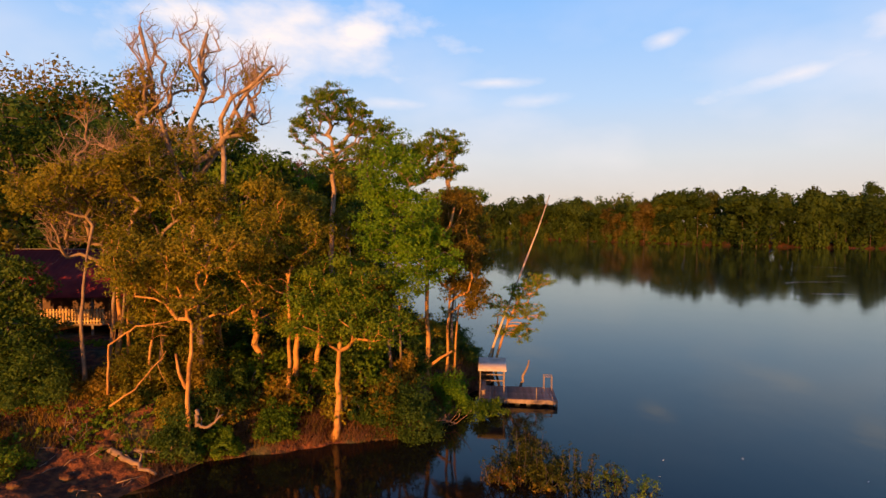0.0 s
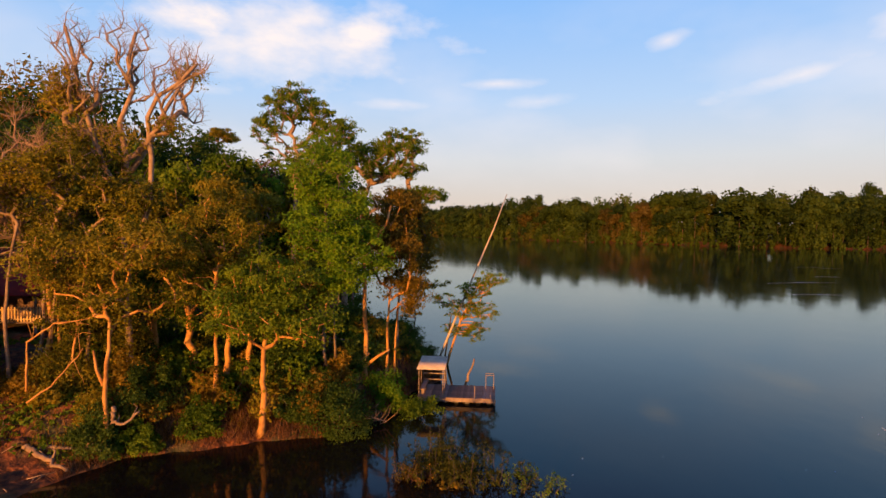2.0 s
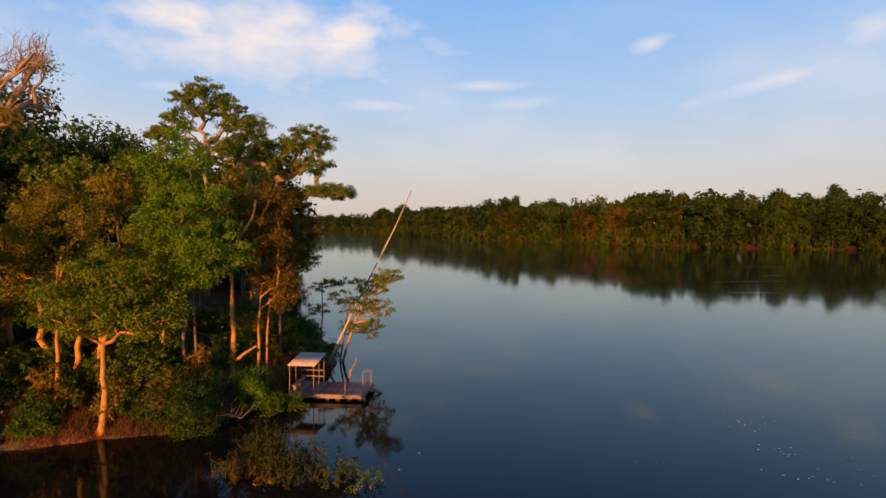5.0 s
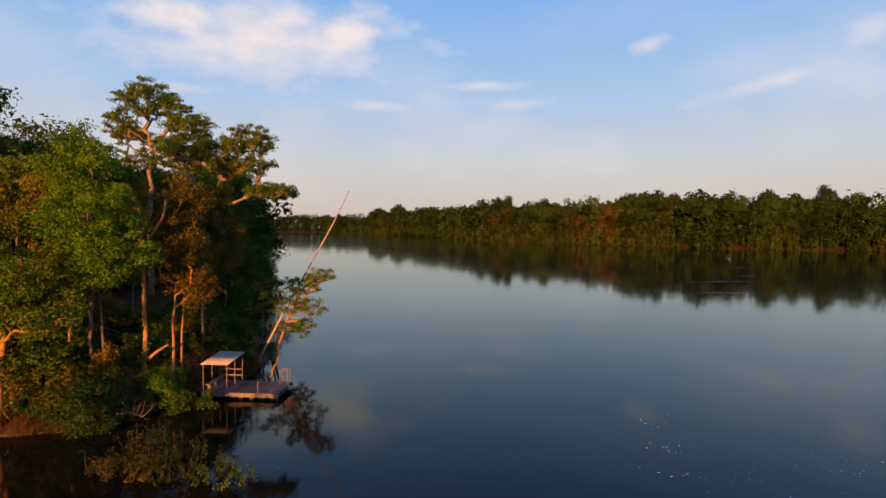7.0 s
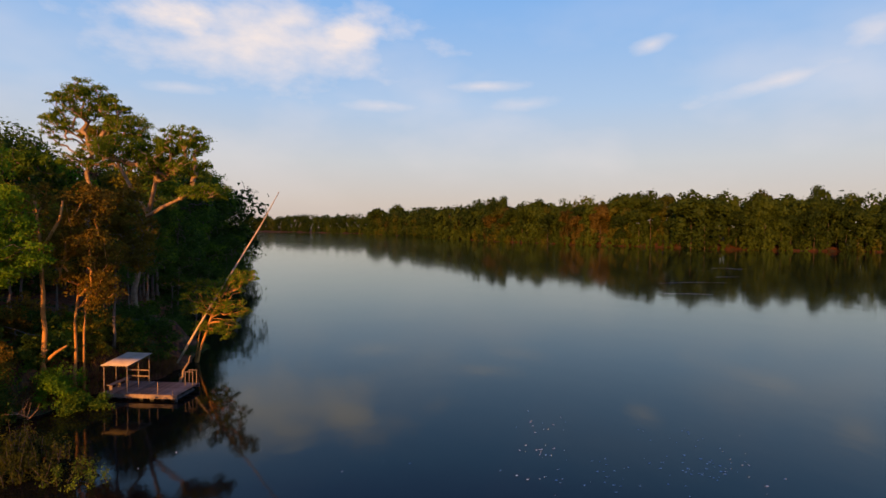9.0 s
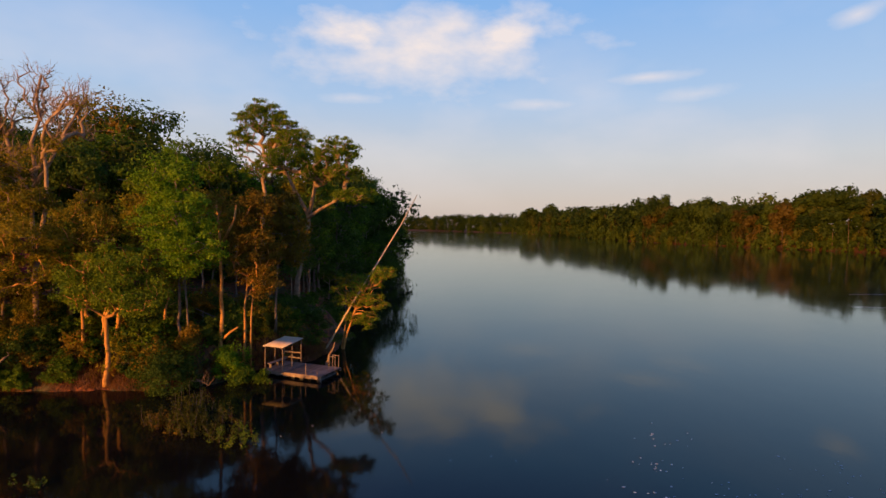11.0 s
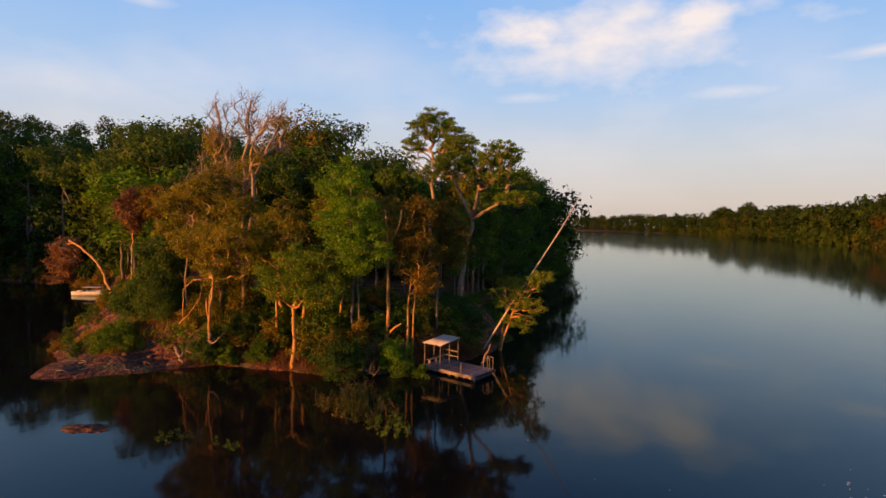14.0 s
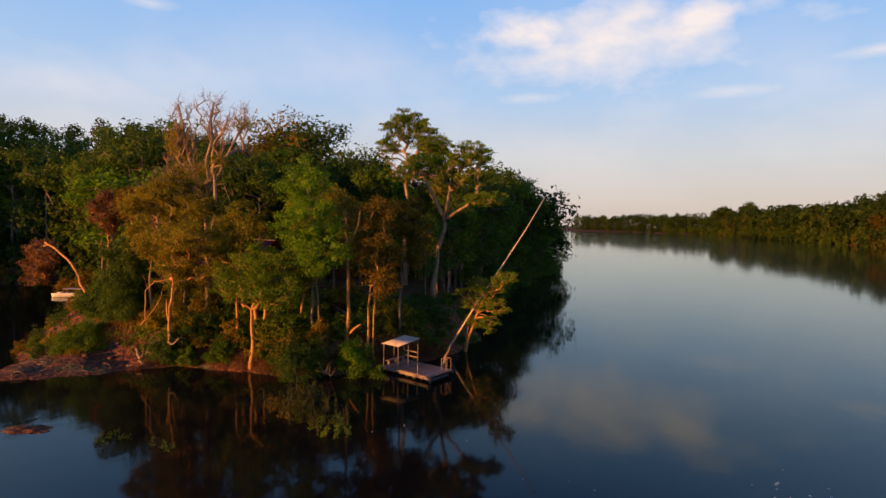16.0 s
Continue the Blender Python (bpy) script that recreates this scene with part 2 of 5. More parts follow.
WHITE_SHEET = solid_material("translucent_skylight_sheet", (0.75, 0.72, 0.68), (0.62, 0.58, 0.54), (0.84, 0.82, 0.8), 1.5, 0.5, 0.1, 8)
BLUE_PAINT = solid_material("slate_blue_sheet", (0.10, 0.12, 0.20), (0.06, 0.07, 0.12), (0.15, 0.18, 0.27), 1.2, 0.5, 0.1, 8)
BOAT_WHITE = solid_material("white_boat_paint", (0.55, 0.50, 0.43), (0.38, 0.34, 0.28), (0.66, 0.62, 0.56), 1.5, 0.5, 0.1, 8)
BOAT_DARK = solid_material("boat_dark_trim", (0.07, 0.06, 0.06), (0.04, 0.035, 0.035), (0.12, 0.1, 0.1), 2, 0.6, 0.1, 8)
FLOAT_DARK = solid_material("dark_float_drum", (0.05, 0.05, 0.055), (0.03, 0.03, 0.03), (0.1, 0.09, 0.08), 2, 0.7, 0.2, 8)
FOAM = solid_material("river_foam", (0.7, 0.72, 0.74), (0.5, 0.55, 0.6), (0.85, 0.86, 0.87), 6, 0.9, 0.3, 30)
WATER = water_material()


def ground_material():
    m, t = material("red_soil_and_litter")
    co = t.nodes.new("ShaderNodeTexCoord")
    big = t.nodes.new("ShaderNodeTexNoise")
    big.inputs["Scale"].default_value, big.inputs["Detail"].default_value = 0.22, 8
    fine = t.nodes.new("ShaderNodeTexNoise")
    fine.inputs["Scale"].default_value, fine.inputs["Detail"].default_value = 2.4, 8
    for n in (big, fine):
        t.links.new(co.outputs["Object"], n.inputs["Vector"])
    soil = t.nodes.new("ShaderNodeValToRGB")
    soil.color_ramp.elements[0].position, soil.color_ramp.elements[0].color = 0.42, (0.058, 0.024, 0.011, 1)
    soil.color_ramp.elements[1].position, soil.color_ramp.elements[1].color = 0.82, (0.34, 0.11, 0.03, 1)
    t.links.new(fine.outputs[0], soil.inputs[0])
    litter = t.nodes.new("ShaderNodeValToRGB")
    litter.color_ramp.elements[0].position, litter.color_ramp.elements[0].color = 0.3, (0.03, 0.04, 0.012, 1)
    litter.color_ramp.elements[1].position, litter.color_ramp.elements[1].color = 0.7, (0.11, 0.085, 0.035, 1)
    t.links.new(fine.outputs[0], litter.inputs[0])
    cut = t.nodes.new("ShaderNodeValToRGB")
    cut.color_ramp.elements[0].position, cut.color_ramp.elements[1].position = 0.50, 0.60
    t.links.new(big.outputs[0], cut.inputs[0])
    mix = t.nodes.new("ShaderNodeMix")
    mix.data_type = "RGBA"
    t.links.new(cut.outputs[0], mix.inputs["Factor"])
    t.links.new(soil.outputs[0], mix.inputs["A"])
    t.links.new(litter.outputs[0], mix.inputs["B"])
    b = t.nodes.new("ShaderNodeBsdfPrincipled")
    b.inputs["Roughness"].default_value = 0.9
    b.inputs["Specular IOR Level"].default_value = 0.2
    t.links.new(mix.outputs["Result"], b.inputs["Base Color"])
    bu = t.nodes.new("ShaderNodeBump")
    bu.inputs["Strength"].default_value, bu.inputs["Distance"].default_value = 0.9, 0.3
    t.links.new(fine.outputs[0], bu.inputs["Height"])
    t.links.new(bu.outputs[0], b.inputs["Normal"])
    t.links.new(b.outputs[0], t.nodes.new("ShaderNodeOutputMaterial").inputs[0])
    return m


SOIL = ground_material()


# ---- mesh helpers ----
def mesh_from_arrays(name, verts, quads, mat, smooth=False):
    me = bpy.data.meshes.new(name)
    v = np.ascontiguousarray(verts, dtype=np.float32).reshape(-1, 3)
    q = np.ascontiguousarray(quads, dtype=np.int32)
    k = q.shape[-1]
    q = q.reshape(-1, k)
    me.vertices.add(len(v))
    me.vertices.foreach_set("co", v.ravel())
    me.loops.add(q.size)
    me.loops.foreach_set("vertex_index", q.ravel())
    me.polygons.add(len(q))
    me.polygons.foreach_set("loop_start", np.arange(0, q.size, k, dtype=np.int32))
    if smooth:
        me.polygons.foreach_set("use_smooth", np.ones(len(q), dtype=bool))
    me.update(calc_edges=True)
    me.materials.append(mat)
    return me


def part(name, data, parent, label="", mat=None):
    """Links a bmesh or a mesh as one object under a thing or a part."""
    if isinstance(data, bmesh.types.BMesh):
        me = bpy.data.meshes.new(name)
        data.to_mesh(me)
        data.free()
        data = me
    if mat is not None and not data.materials:
        data.materials.append(mat)
    ob = new(name, data)
    ob.parent = parent
    if label:
        ob["label"] = label
    return ob


def thing(name, m, label, category, group="", kind=""):
    ob = new(name)
    ob.empty_display_size = 0.5
    ob.matrix_world = m
    return tagged(ob, label, category, group, kind)


def frustums(p0, p1, r0, r1, sides=6):
    """Vertices and quads of tapered tubes from p0 to p1."""
    p0, p1 = np.asarray(p0, float), np.asarray(p1, float)
    d = p1 - p0
    d /= np.linalg.norm(d, axis=1, keepdims=True) + 1e-9
    ref = np.where(np.abs(d[:, 2:3]) > 0.9, np.array([[1.0, 0, 0]]), np.array([[0, 0, 1.0]]))
    u = np.cross(d, ref)
    u /= np.linalg.norm(u, axis=1, keepdims=True) + 1e-9
    w = np.cross(d, u)
    a = np.arange(sides) * 2 * np.pi / sides
    ring = u[:, None] * np.cos(a)[None, :, None] + w[:, None] * np.sin(a)[None, :, None]
    v = np.stack([p0[:, None] + ring * np.asarray(r0)[:, None, None], p1[:, None] + ring * np.asarray(r1)[:, None, None]], 1)
    n = len(p0)
    base = (np.arange(n) * 2 * sides)[:, None]
    i = np.arange(sides)[None]
    j = (i + 1) % sides
    q = np.stack([base + i, base + j, base + sides + j, base + sides + i], -1)
    return v.reshape(-1, 3), q.reshape(-1, 4)


def tube_mesh(name, paths, mat, sides=7):
    """One mesh of bent tapered tubes, each with closed rings; paths: (points, radii)."""
    vs, qs, off = [], [], 0
    for pts, rad in paths:
        p = np.asarray(pts, float)
        d = np.gradient(p, axis=0)
        d /= np.linalg.norm(d, axis=1, keepdims=True) + 1e-9
        ref = np.array([0.31, 0.95, 0.05]) if abs(d[:, 2]).mean() > 0.7 else np.array([0, 0.1, 1.0])
        u = np.cross(d, ref)
        u /= np.linalg.norm(u, axis=1, keepdims=True) + 1e-9
        w = np.cross(d, u)
        a = np.arange(sides) * 2 * np.pi / sides
        r = np.asarray(rad, float)
        p = np.concatenate([p[:1], p, p[-1:]])
        u, w = np.concatenate([u[:1], u, u[-1:]]), np.concatenate([w[:1], w, w[-1:]])
        r = np.concatenate([[0.001], r, [0.001]])
        v = p[:, None] + (u[:, None] * np.cos(a)[None, :, None] + w[:, None] * np.sin(a)[None, :, None]) * r[:, None, None]
        n = len(p)
        k, i = np.meshgrid(np.arange(n - 1), np.arange(sides), indexing="ij")
        j = (i + 1) % sides
        q = np.stack([k * sides + i, k * sides + j, (k + 1) * sides + j, (k + 1) * sides + i], -1).reshape(-1, 4) + off
        vs.append(v.reshape(-1, 3))
        qs.append(q)
        off += n * sides
    return mesh_from_arrays(name, np.concatenate(vs), np.concatenate(qs), mat, True)


def box(bm, x0, x1, y0, y1, z0, z1, bevel=0.0):
    m = Matrix.Translation(((x0 + x1) / 2, (y0 + y1) / 2, (z0 + z1) / 2)) @ Matrix.Diagonal((x1 - x0, y1 - y0, z1 - z0, 1))
    r = bmesh.ops.create_cube(bm, size=1, matrix=m)
    if bevel:
        es = list({e for v in r["verts"] for e in v.link_edges})
        bmesh.ops.bevel(bm, geom=es, offset=bevel, segments=1, affect="EDGES")
    return bm


# ---- ground and water ----
NEAR_LAND = [(-12.6, 26.7), (-11.3, 28.7), (-7.4, 30.0), (-4.8, 31.2), (-1.4, 31.0), (2.0, 34.3), (3.2, 38.0), (5.0, 41.2), (6.6, 43.5), (6.4, 48.0),
             (6.0, 53.5), (4.6, 57.0), (0.5, 60.0), (-2.0, 65.0), (-6.5, 80.0), (-12.0, 102.0), (-15.5, 128.0), (-17.0, 148.0), (-25.0, 160.0), (-52.0, 190.0), (-92.0, 296.0), (-135.0, 430.0), (-200.0, 640.0), (-300.0, 900.0), (-560.0, 1300.0),
             (-2400.0, 1500.0), (-2400.0, -700.0), (-420.0, -420.0), (-230.0, -260.0), (-165.0, -150.0), (-138.0, -70.0), (-132.0, -5.0), (-125.0, 30.0), (-95.0, 45.0), (-77.0, 49.5), (-62.0, 48.0), (-44.0, 35.0),
             (-30.0, 26.0), (-23.6, 21.8), (-19.0, 18.3), (-15.4, 21.0)]
FAR_LAND = [(-2400.0, 2200.0), (-700.0, 1750.0), (-260.0, 1420.0), (-80.0, 1240.0), (-10.0, 1040.0), (55.0, 760.0), (118.0, 540.0), (196.0, 422.0), (262.0, 352.0), (330.0, 335.0),
            (480.0, 300.0), (900.0, 260.0), (2400.0, 200.0), (2400.0, 2400.0)]


# unseen land behind the camera, added to close the place and cast shade northwards
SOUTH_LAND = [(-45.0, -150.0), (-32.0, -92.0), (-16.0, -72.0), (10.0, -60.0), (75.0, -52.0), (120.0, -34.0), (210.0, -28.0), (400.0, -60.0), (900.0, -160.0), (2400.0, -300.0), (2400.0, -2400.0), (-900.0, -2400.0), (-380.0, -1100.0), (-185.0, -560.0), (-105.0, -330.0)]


def shore_distance(x, y, poly):
    """Signed distance to the shore line, positive on land."""
    p = np.array(poly)
    a, b = p, np.roll(p, -1, axis=0)
    inside = np.zeros(x.shape, bool)
    best = np.full(x.shape, 1e9)
    for (ax, ay), (bx, by) in zip(a, b):
        t = np.clip(((x - ax) * (bx - ax) + (y - ay) * (by - ay)) / ((bx - ax) ** 2 + (by - ay) ** 2), 0, 1)
        best = np.minimum(best, np.hypot(x - ax - t * (bx - ax), y - ay - t * (by - ay)))
        cross = (ay > y) != (by > y)
        if ay != by:
            inside ^= cross & (x < (bx - ax) * (y - ay) / (by - ay) + ax)
    return np.where(inside, best, -best)


def wobble(x, y):
    return (np.sin(x * 0.9 + 1.3 * np.sin(y * 0.7)) + np.sin(y * 1.1 + 0.8 * np.sin(x * 0.53 + 2)) + 0.6 * np.sin(x * 2.3 + y * 1.9)) / 2.6


def smooth(a, b, v):
    t = np.clip((v - a) / (b - a), 0, 1)
    return t * t * (3 - 2 * t)


def ground_height(x, y):
    x, y = np.asarray(x, float), np.asarray(y, float)
    d = shore_distance(x, y, NEAR_LAND) + 0.35 * wobble(x, y)
    far = shore_distance(x, y, FAR_LAND)
    # a low mud spit, a bank that climbs to a terrace, and a hill behind the inlet
    rise = np.where(d > 0, 0.45 * smooth(0, 0.7, d) + 2.4 * smooth(0.5, 3.4, d) + 1.5 * smooth(3, 14, d) + 1.6 * smooth(13, 60, d), np.maximum(d * 0.45, -2.5))
    flat = smooth(30.5, 26.0, y) * smooth(-38, -28, x) * smooth(-10.5, -13.5, x)
    mud = 0.1 + 0.13 * np.minimum(d, 9) + 0.14 * wobble(x * 1.5, y * 1.5)
    rise = np.where(d > 0, rise * (1 - flat) + mud * flat, rise)
    hill = 30 * smooth(15, 230, d) * smooth(-30, -170, x) + 10 * smooth(40, 200, d)
    # an unseen ridge to the southwest, added to keep the sun off that hill
    hill = hill + 20 * smooth(0.5, 11, d) * smooth(-10, -40, y) * smooth(-118, -138, x)
    h = rise + np.where(d > 0, hill + 0.12 * wobble(x, y), 0)
    hf = np.where(far > 0, 2.5 * smooth(0, 6, far) + 9 * smooth(6, 120, far), -2.5)
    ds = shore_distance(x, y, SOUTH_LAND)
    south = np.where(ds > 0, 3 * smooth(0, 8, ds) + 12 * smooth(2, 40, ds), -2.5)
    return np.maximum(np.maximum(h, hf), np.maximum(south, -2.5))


def make_ground():
    xs = np.unique(np.concatenate([np.linspace(-2500, -320, 14), np.linspace(-320, -90, 30), np.linspace(-90, -32, 40), np.linspace(-32, 16, 84), np.linspace(16, 120, 12), np.linspace(120, 460, 34), np.linspace(460, 2500, 16)]))
    ys = np.unique(np.concatenate([np.linspace(-2500, -300, 8), np.linspace(-300, 14, 12), np.linspace(14, 62, 84), np.linspace(60, 200, 50), np.linspace(200, 640, 40), np.linspace(640, 2500, 30)]))
    X, Y = np.meshgrid(xs, ys)
    Z = ground_height(X, Y)
    nx, ny = len(xs), len(ys)
    i, j = np.meshgrid(np.arange(nx - 1), np.arange(ny - 1))
    q = np.stack([j * nx + i, j * nx + i + 1, (j + 1) * nx + i + 1, (j + 1) * nx + i], -1)
    me = mesh_from_arrays("ground", np.stack([X, Y, Z], -1), q, SOIL, True)
    tagged(new("ground", me), "red clay river bank with dark leaf litter", "ground", kind="structure")
    w = bmesh.new()
    bmesh.ops.create_grid(w, x_segments=8, y_segments=8, size=2500)
    me = bpy.data.meshes.new("river")
    w.to_mesh(me)
    w.free()
    me.materials.append(WATER)
    tagged(new("water", me), "calm dark river mirroring sky and forest", "river", kind="structure")


make_ground()


def gz(x, y):
    return float(ground_height(np.array([x]), np.array([y]))[0])


# ---- trees ----
def grow(rng, trunk, tips, droop=0.0, steps=3, wander=0.12):
    """A skeleton: trunk points first, then each tip is joined to the nearest node below it by a bent limb.
    Returns node places, parents, and the count of tips that each node carries."""
    pos = [np.array(p, float) for p in trunk]
    par = [-1] + list(range(len(trunk) - 1))
    root = pos[-1]
    order = np.argsort(np.linalg.norm(tips - root, axis=1))
    ends = []
    first = max(1, len(trunk) // 2)
    for i in order:
        tip = tips[i]
        P = np.array(pos[first:])
        dist = np.linalg.norm(P - tip, axis=1) + 1.6 * np.maximum(P[:, 2] - tip[2] + 0.4, 0)
        k = int(np.argmin(dist)) + first
        a = pos[k]
        length = np.linalg.norm(tip - a)
        last = k
        n = steps if length > 1.0 else 1
        for s in range(1, n + 1):
            f = s / n
            q = a + (tip - a) * f
            if s < n:
                q = q + rng.normal(0, wander, 3) * length * (1 - abs(2 * f - 1)) + np.array([0, 0, 0.12 * length * np.sin(np.pi * f)])
            pos.append(q)
            par.append(last)
            last = len(pos) - 1
        ends.append(last)
    count = np.zeros(len(pos))
    count[ends] = 1
    for i in range(len(pos) - 1, 0, -1):
        count[par[i]] += count[i]
    return np.array(pos), np.array(par), np.maximum(count, 1), np.array(ends)


def leaf_faces(rng, p, nrm, size):
    """Pointed leaves at p, each facing its own normal."""
    n = len(p)
    d = np.cross(nrm, rng.normal(0, 1, (n, 3)))
    d /= np.linalg.norm(d, axis=1, keepdims=True) + 1e-9
    w = np.cross(nrm, d)
    L = size * rng.uniform(0.6, 1.4, (n, 1))
    v = np.stack([p - d * L * 0.45 - w * L * 0.36, p - d * L * 0.45 + w * L * 0.36, p + d * L * 0.6], 1)
    return v.reshape(-1, 3), np.arange(n * 3).reshape(-1, 3)


def leaf_cloud(rng, centres, radius, per, size, flat=0.6, hang=0.25):
    """Small leaves in uneven clumps round the twig ends, the outer ones facing outwards and up."""
    n = len(centres) * per
    c = np.repeat(centres, per, axis=0)
    g = rng.normal(0, 1, (n, 3))
    g /= np.linalg.norm(g, axis=1, keepdims=True)
    rr = rng.uniform(0, 1, (n, 1)) ** 0.5
    scale = np.repeat(rng.uniform(0.55, 1.3, (len(centres), 1)), per, axis=0)
    off = g * rr * radius * scale * np.array([1, 1, flat])
    off[:, 2] -= hang * 0.5 * radius * (off[:, 0] ** 2 + off[:, 1] ** 2) / radius ** 2
    nrm = g * 0.8 + np.array([0, 0, 0.35]) + rng.normal(0, 0.55, (n, 3))
    nrm /= np.linalg.norm(nrm, axis=1, keepdims=True)
    return leaf_faces(rng, c + off, nrm, size)


def unit_ball(n=3):
    """A ball of even faces, the leafy heart of a crown lobe."""
    g = np.tan(np.linspace(-1, 1, n + 1) * np.pi / 4)
    vs, qs = [], []
    for axis in range(3):
        for side in (-1, 1):
            o = len(vs)
            for a in g:
                for b in g:
                    p = [0, 0, 0]
                    p[axis], p[(axis + 1) % 3], p[(axis + 2) % 3] = side, a, b
                    vs.append(p)
            for i in range(n):
                for j in range(n):
                    k = o + i * (n + 1) + j
                    qs.append((k, k + n + 1, k + n + 2, k + 1) if side > 0 else (k, k + 1, k + n + 2, k + n + 1))
    v = np.array(vs, float)
    q = np.array(qs)
    return v / np.linalg.norm(v, axis=1, keepdims=True), np.concatenate([q[:, [0, 1, 2]], q[:, [0, 2, 3]]])


BALL_V, BALL_Q = unit_ball(2)


def shell_crown(rng, lobes, size, heart=0.0, rough=0.5, inner=0.4, outer=1.02):
    """Dense crown: each lobe (x, y, z, rx, ry, rz, leaves) has an uneven skin of leaves over a shaded heart."""
    vs, qs, off = [], [], 0
    for x, y, z, rx, ry, rz, n in lobes:
        c, R = np.array([x, y, z]), np.array([rx, ry, rz])
        g = rng.normal(0, 1, (n, 3))
        g[:, 2] += 0.25
        g /= np.linalg.norm(g, axis=1, keepdims=True)
        ph = rng.uniform(0, 6.28, 4)
        lump = 1 + 0.16 * np.sin(5 * g[:, :1] + ph[0]) * np.sin(5 * g[:, 1:2] + ph[1]) + 0.10 * np.sin(9 * g[:, 2:] + 7 * g[:, :1] + ph[2])
        p = c + g * R * lump * rng.uniform(inner ** 2, outer ** 2, (n, 1)) ** 0.5
        nrm = g / R
        nrm /= np.linalg.norm(nrm, axis=1, keepdims=True)
        nrm = nrm + rng.normal(0, rough, (n, 3))
        nrm /= np.linalg.norm(nrm, axis=1, keepdims=True)
        v, faces = leaf_faces(rng, p, nrm, size)
        vs.append(v)
        qs.append(faces + off)
        off += len(v)
        if heart:
            b = BALL_V * (1 + 0.13 * np.sin(7 * BALL_V[:, :1] + ph[3]) * np.sin(8 * BALL_V[:, 1:2] + ph[0]) + 0.12 * np.sin(17 * BALL_V[:, 2:] + 13 * BALL_V[:, :1] + ph[1]) * np.sin(19 * BALL_V[:, 1:2] + ph[2]))
            vs.append(c + b * R * heart)
            qs.append(BALL_Q + off)
            off += len(b)
    return np.concatenate(vs), np.concatenate(qs)


def lobe_tips(rng, lobes):
    """Twig ends spread through ellipsoid lobes, more of them near the skin; lobe: (x, y, z, rx, ry, rz, count)."""
    out = []
    for x, y, z, rx, ry, rz, n in lobes:
        g = rng.normal(0, 1, (n, 3))
        g /= np.linalg.norm(g, axis=1, keepdims=True)
        rr = rng.uniform(0.15, 1, (n, 1)) ** 0.5
        out.append(np.array([x, y, z]) + g * rr * np.array([rx, ry, rz]))
    return np.concatenate(out)


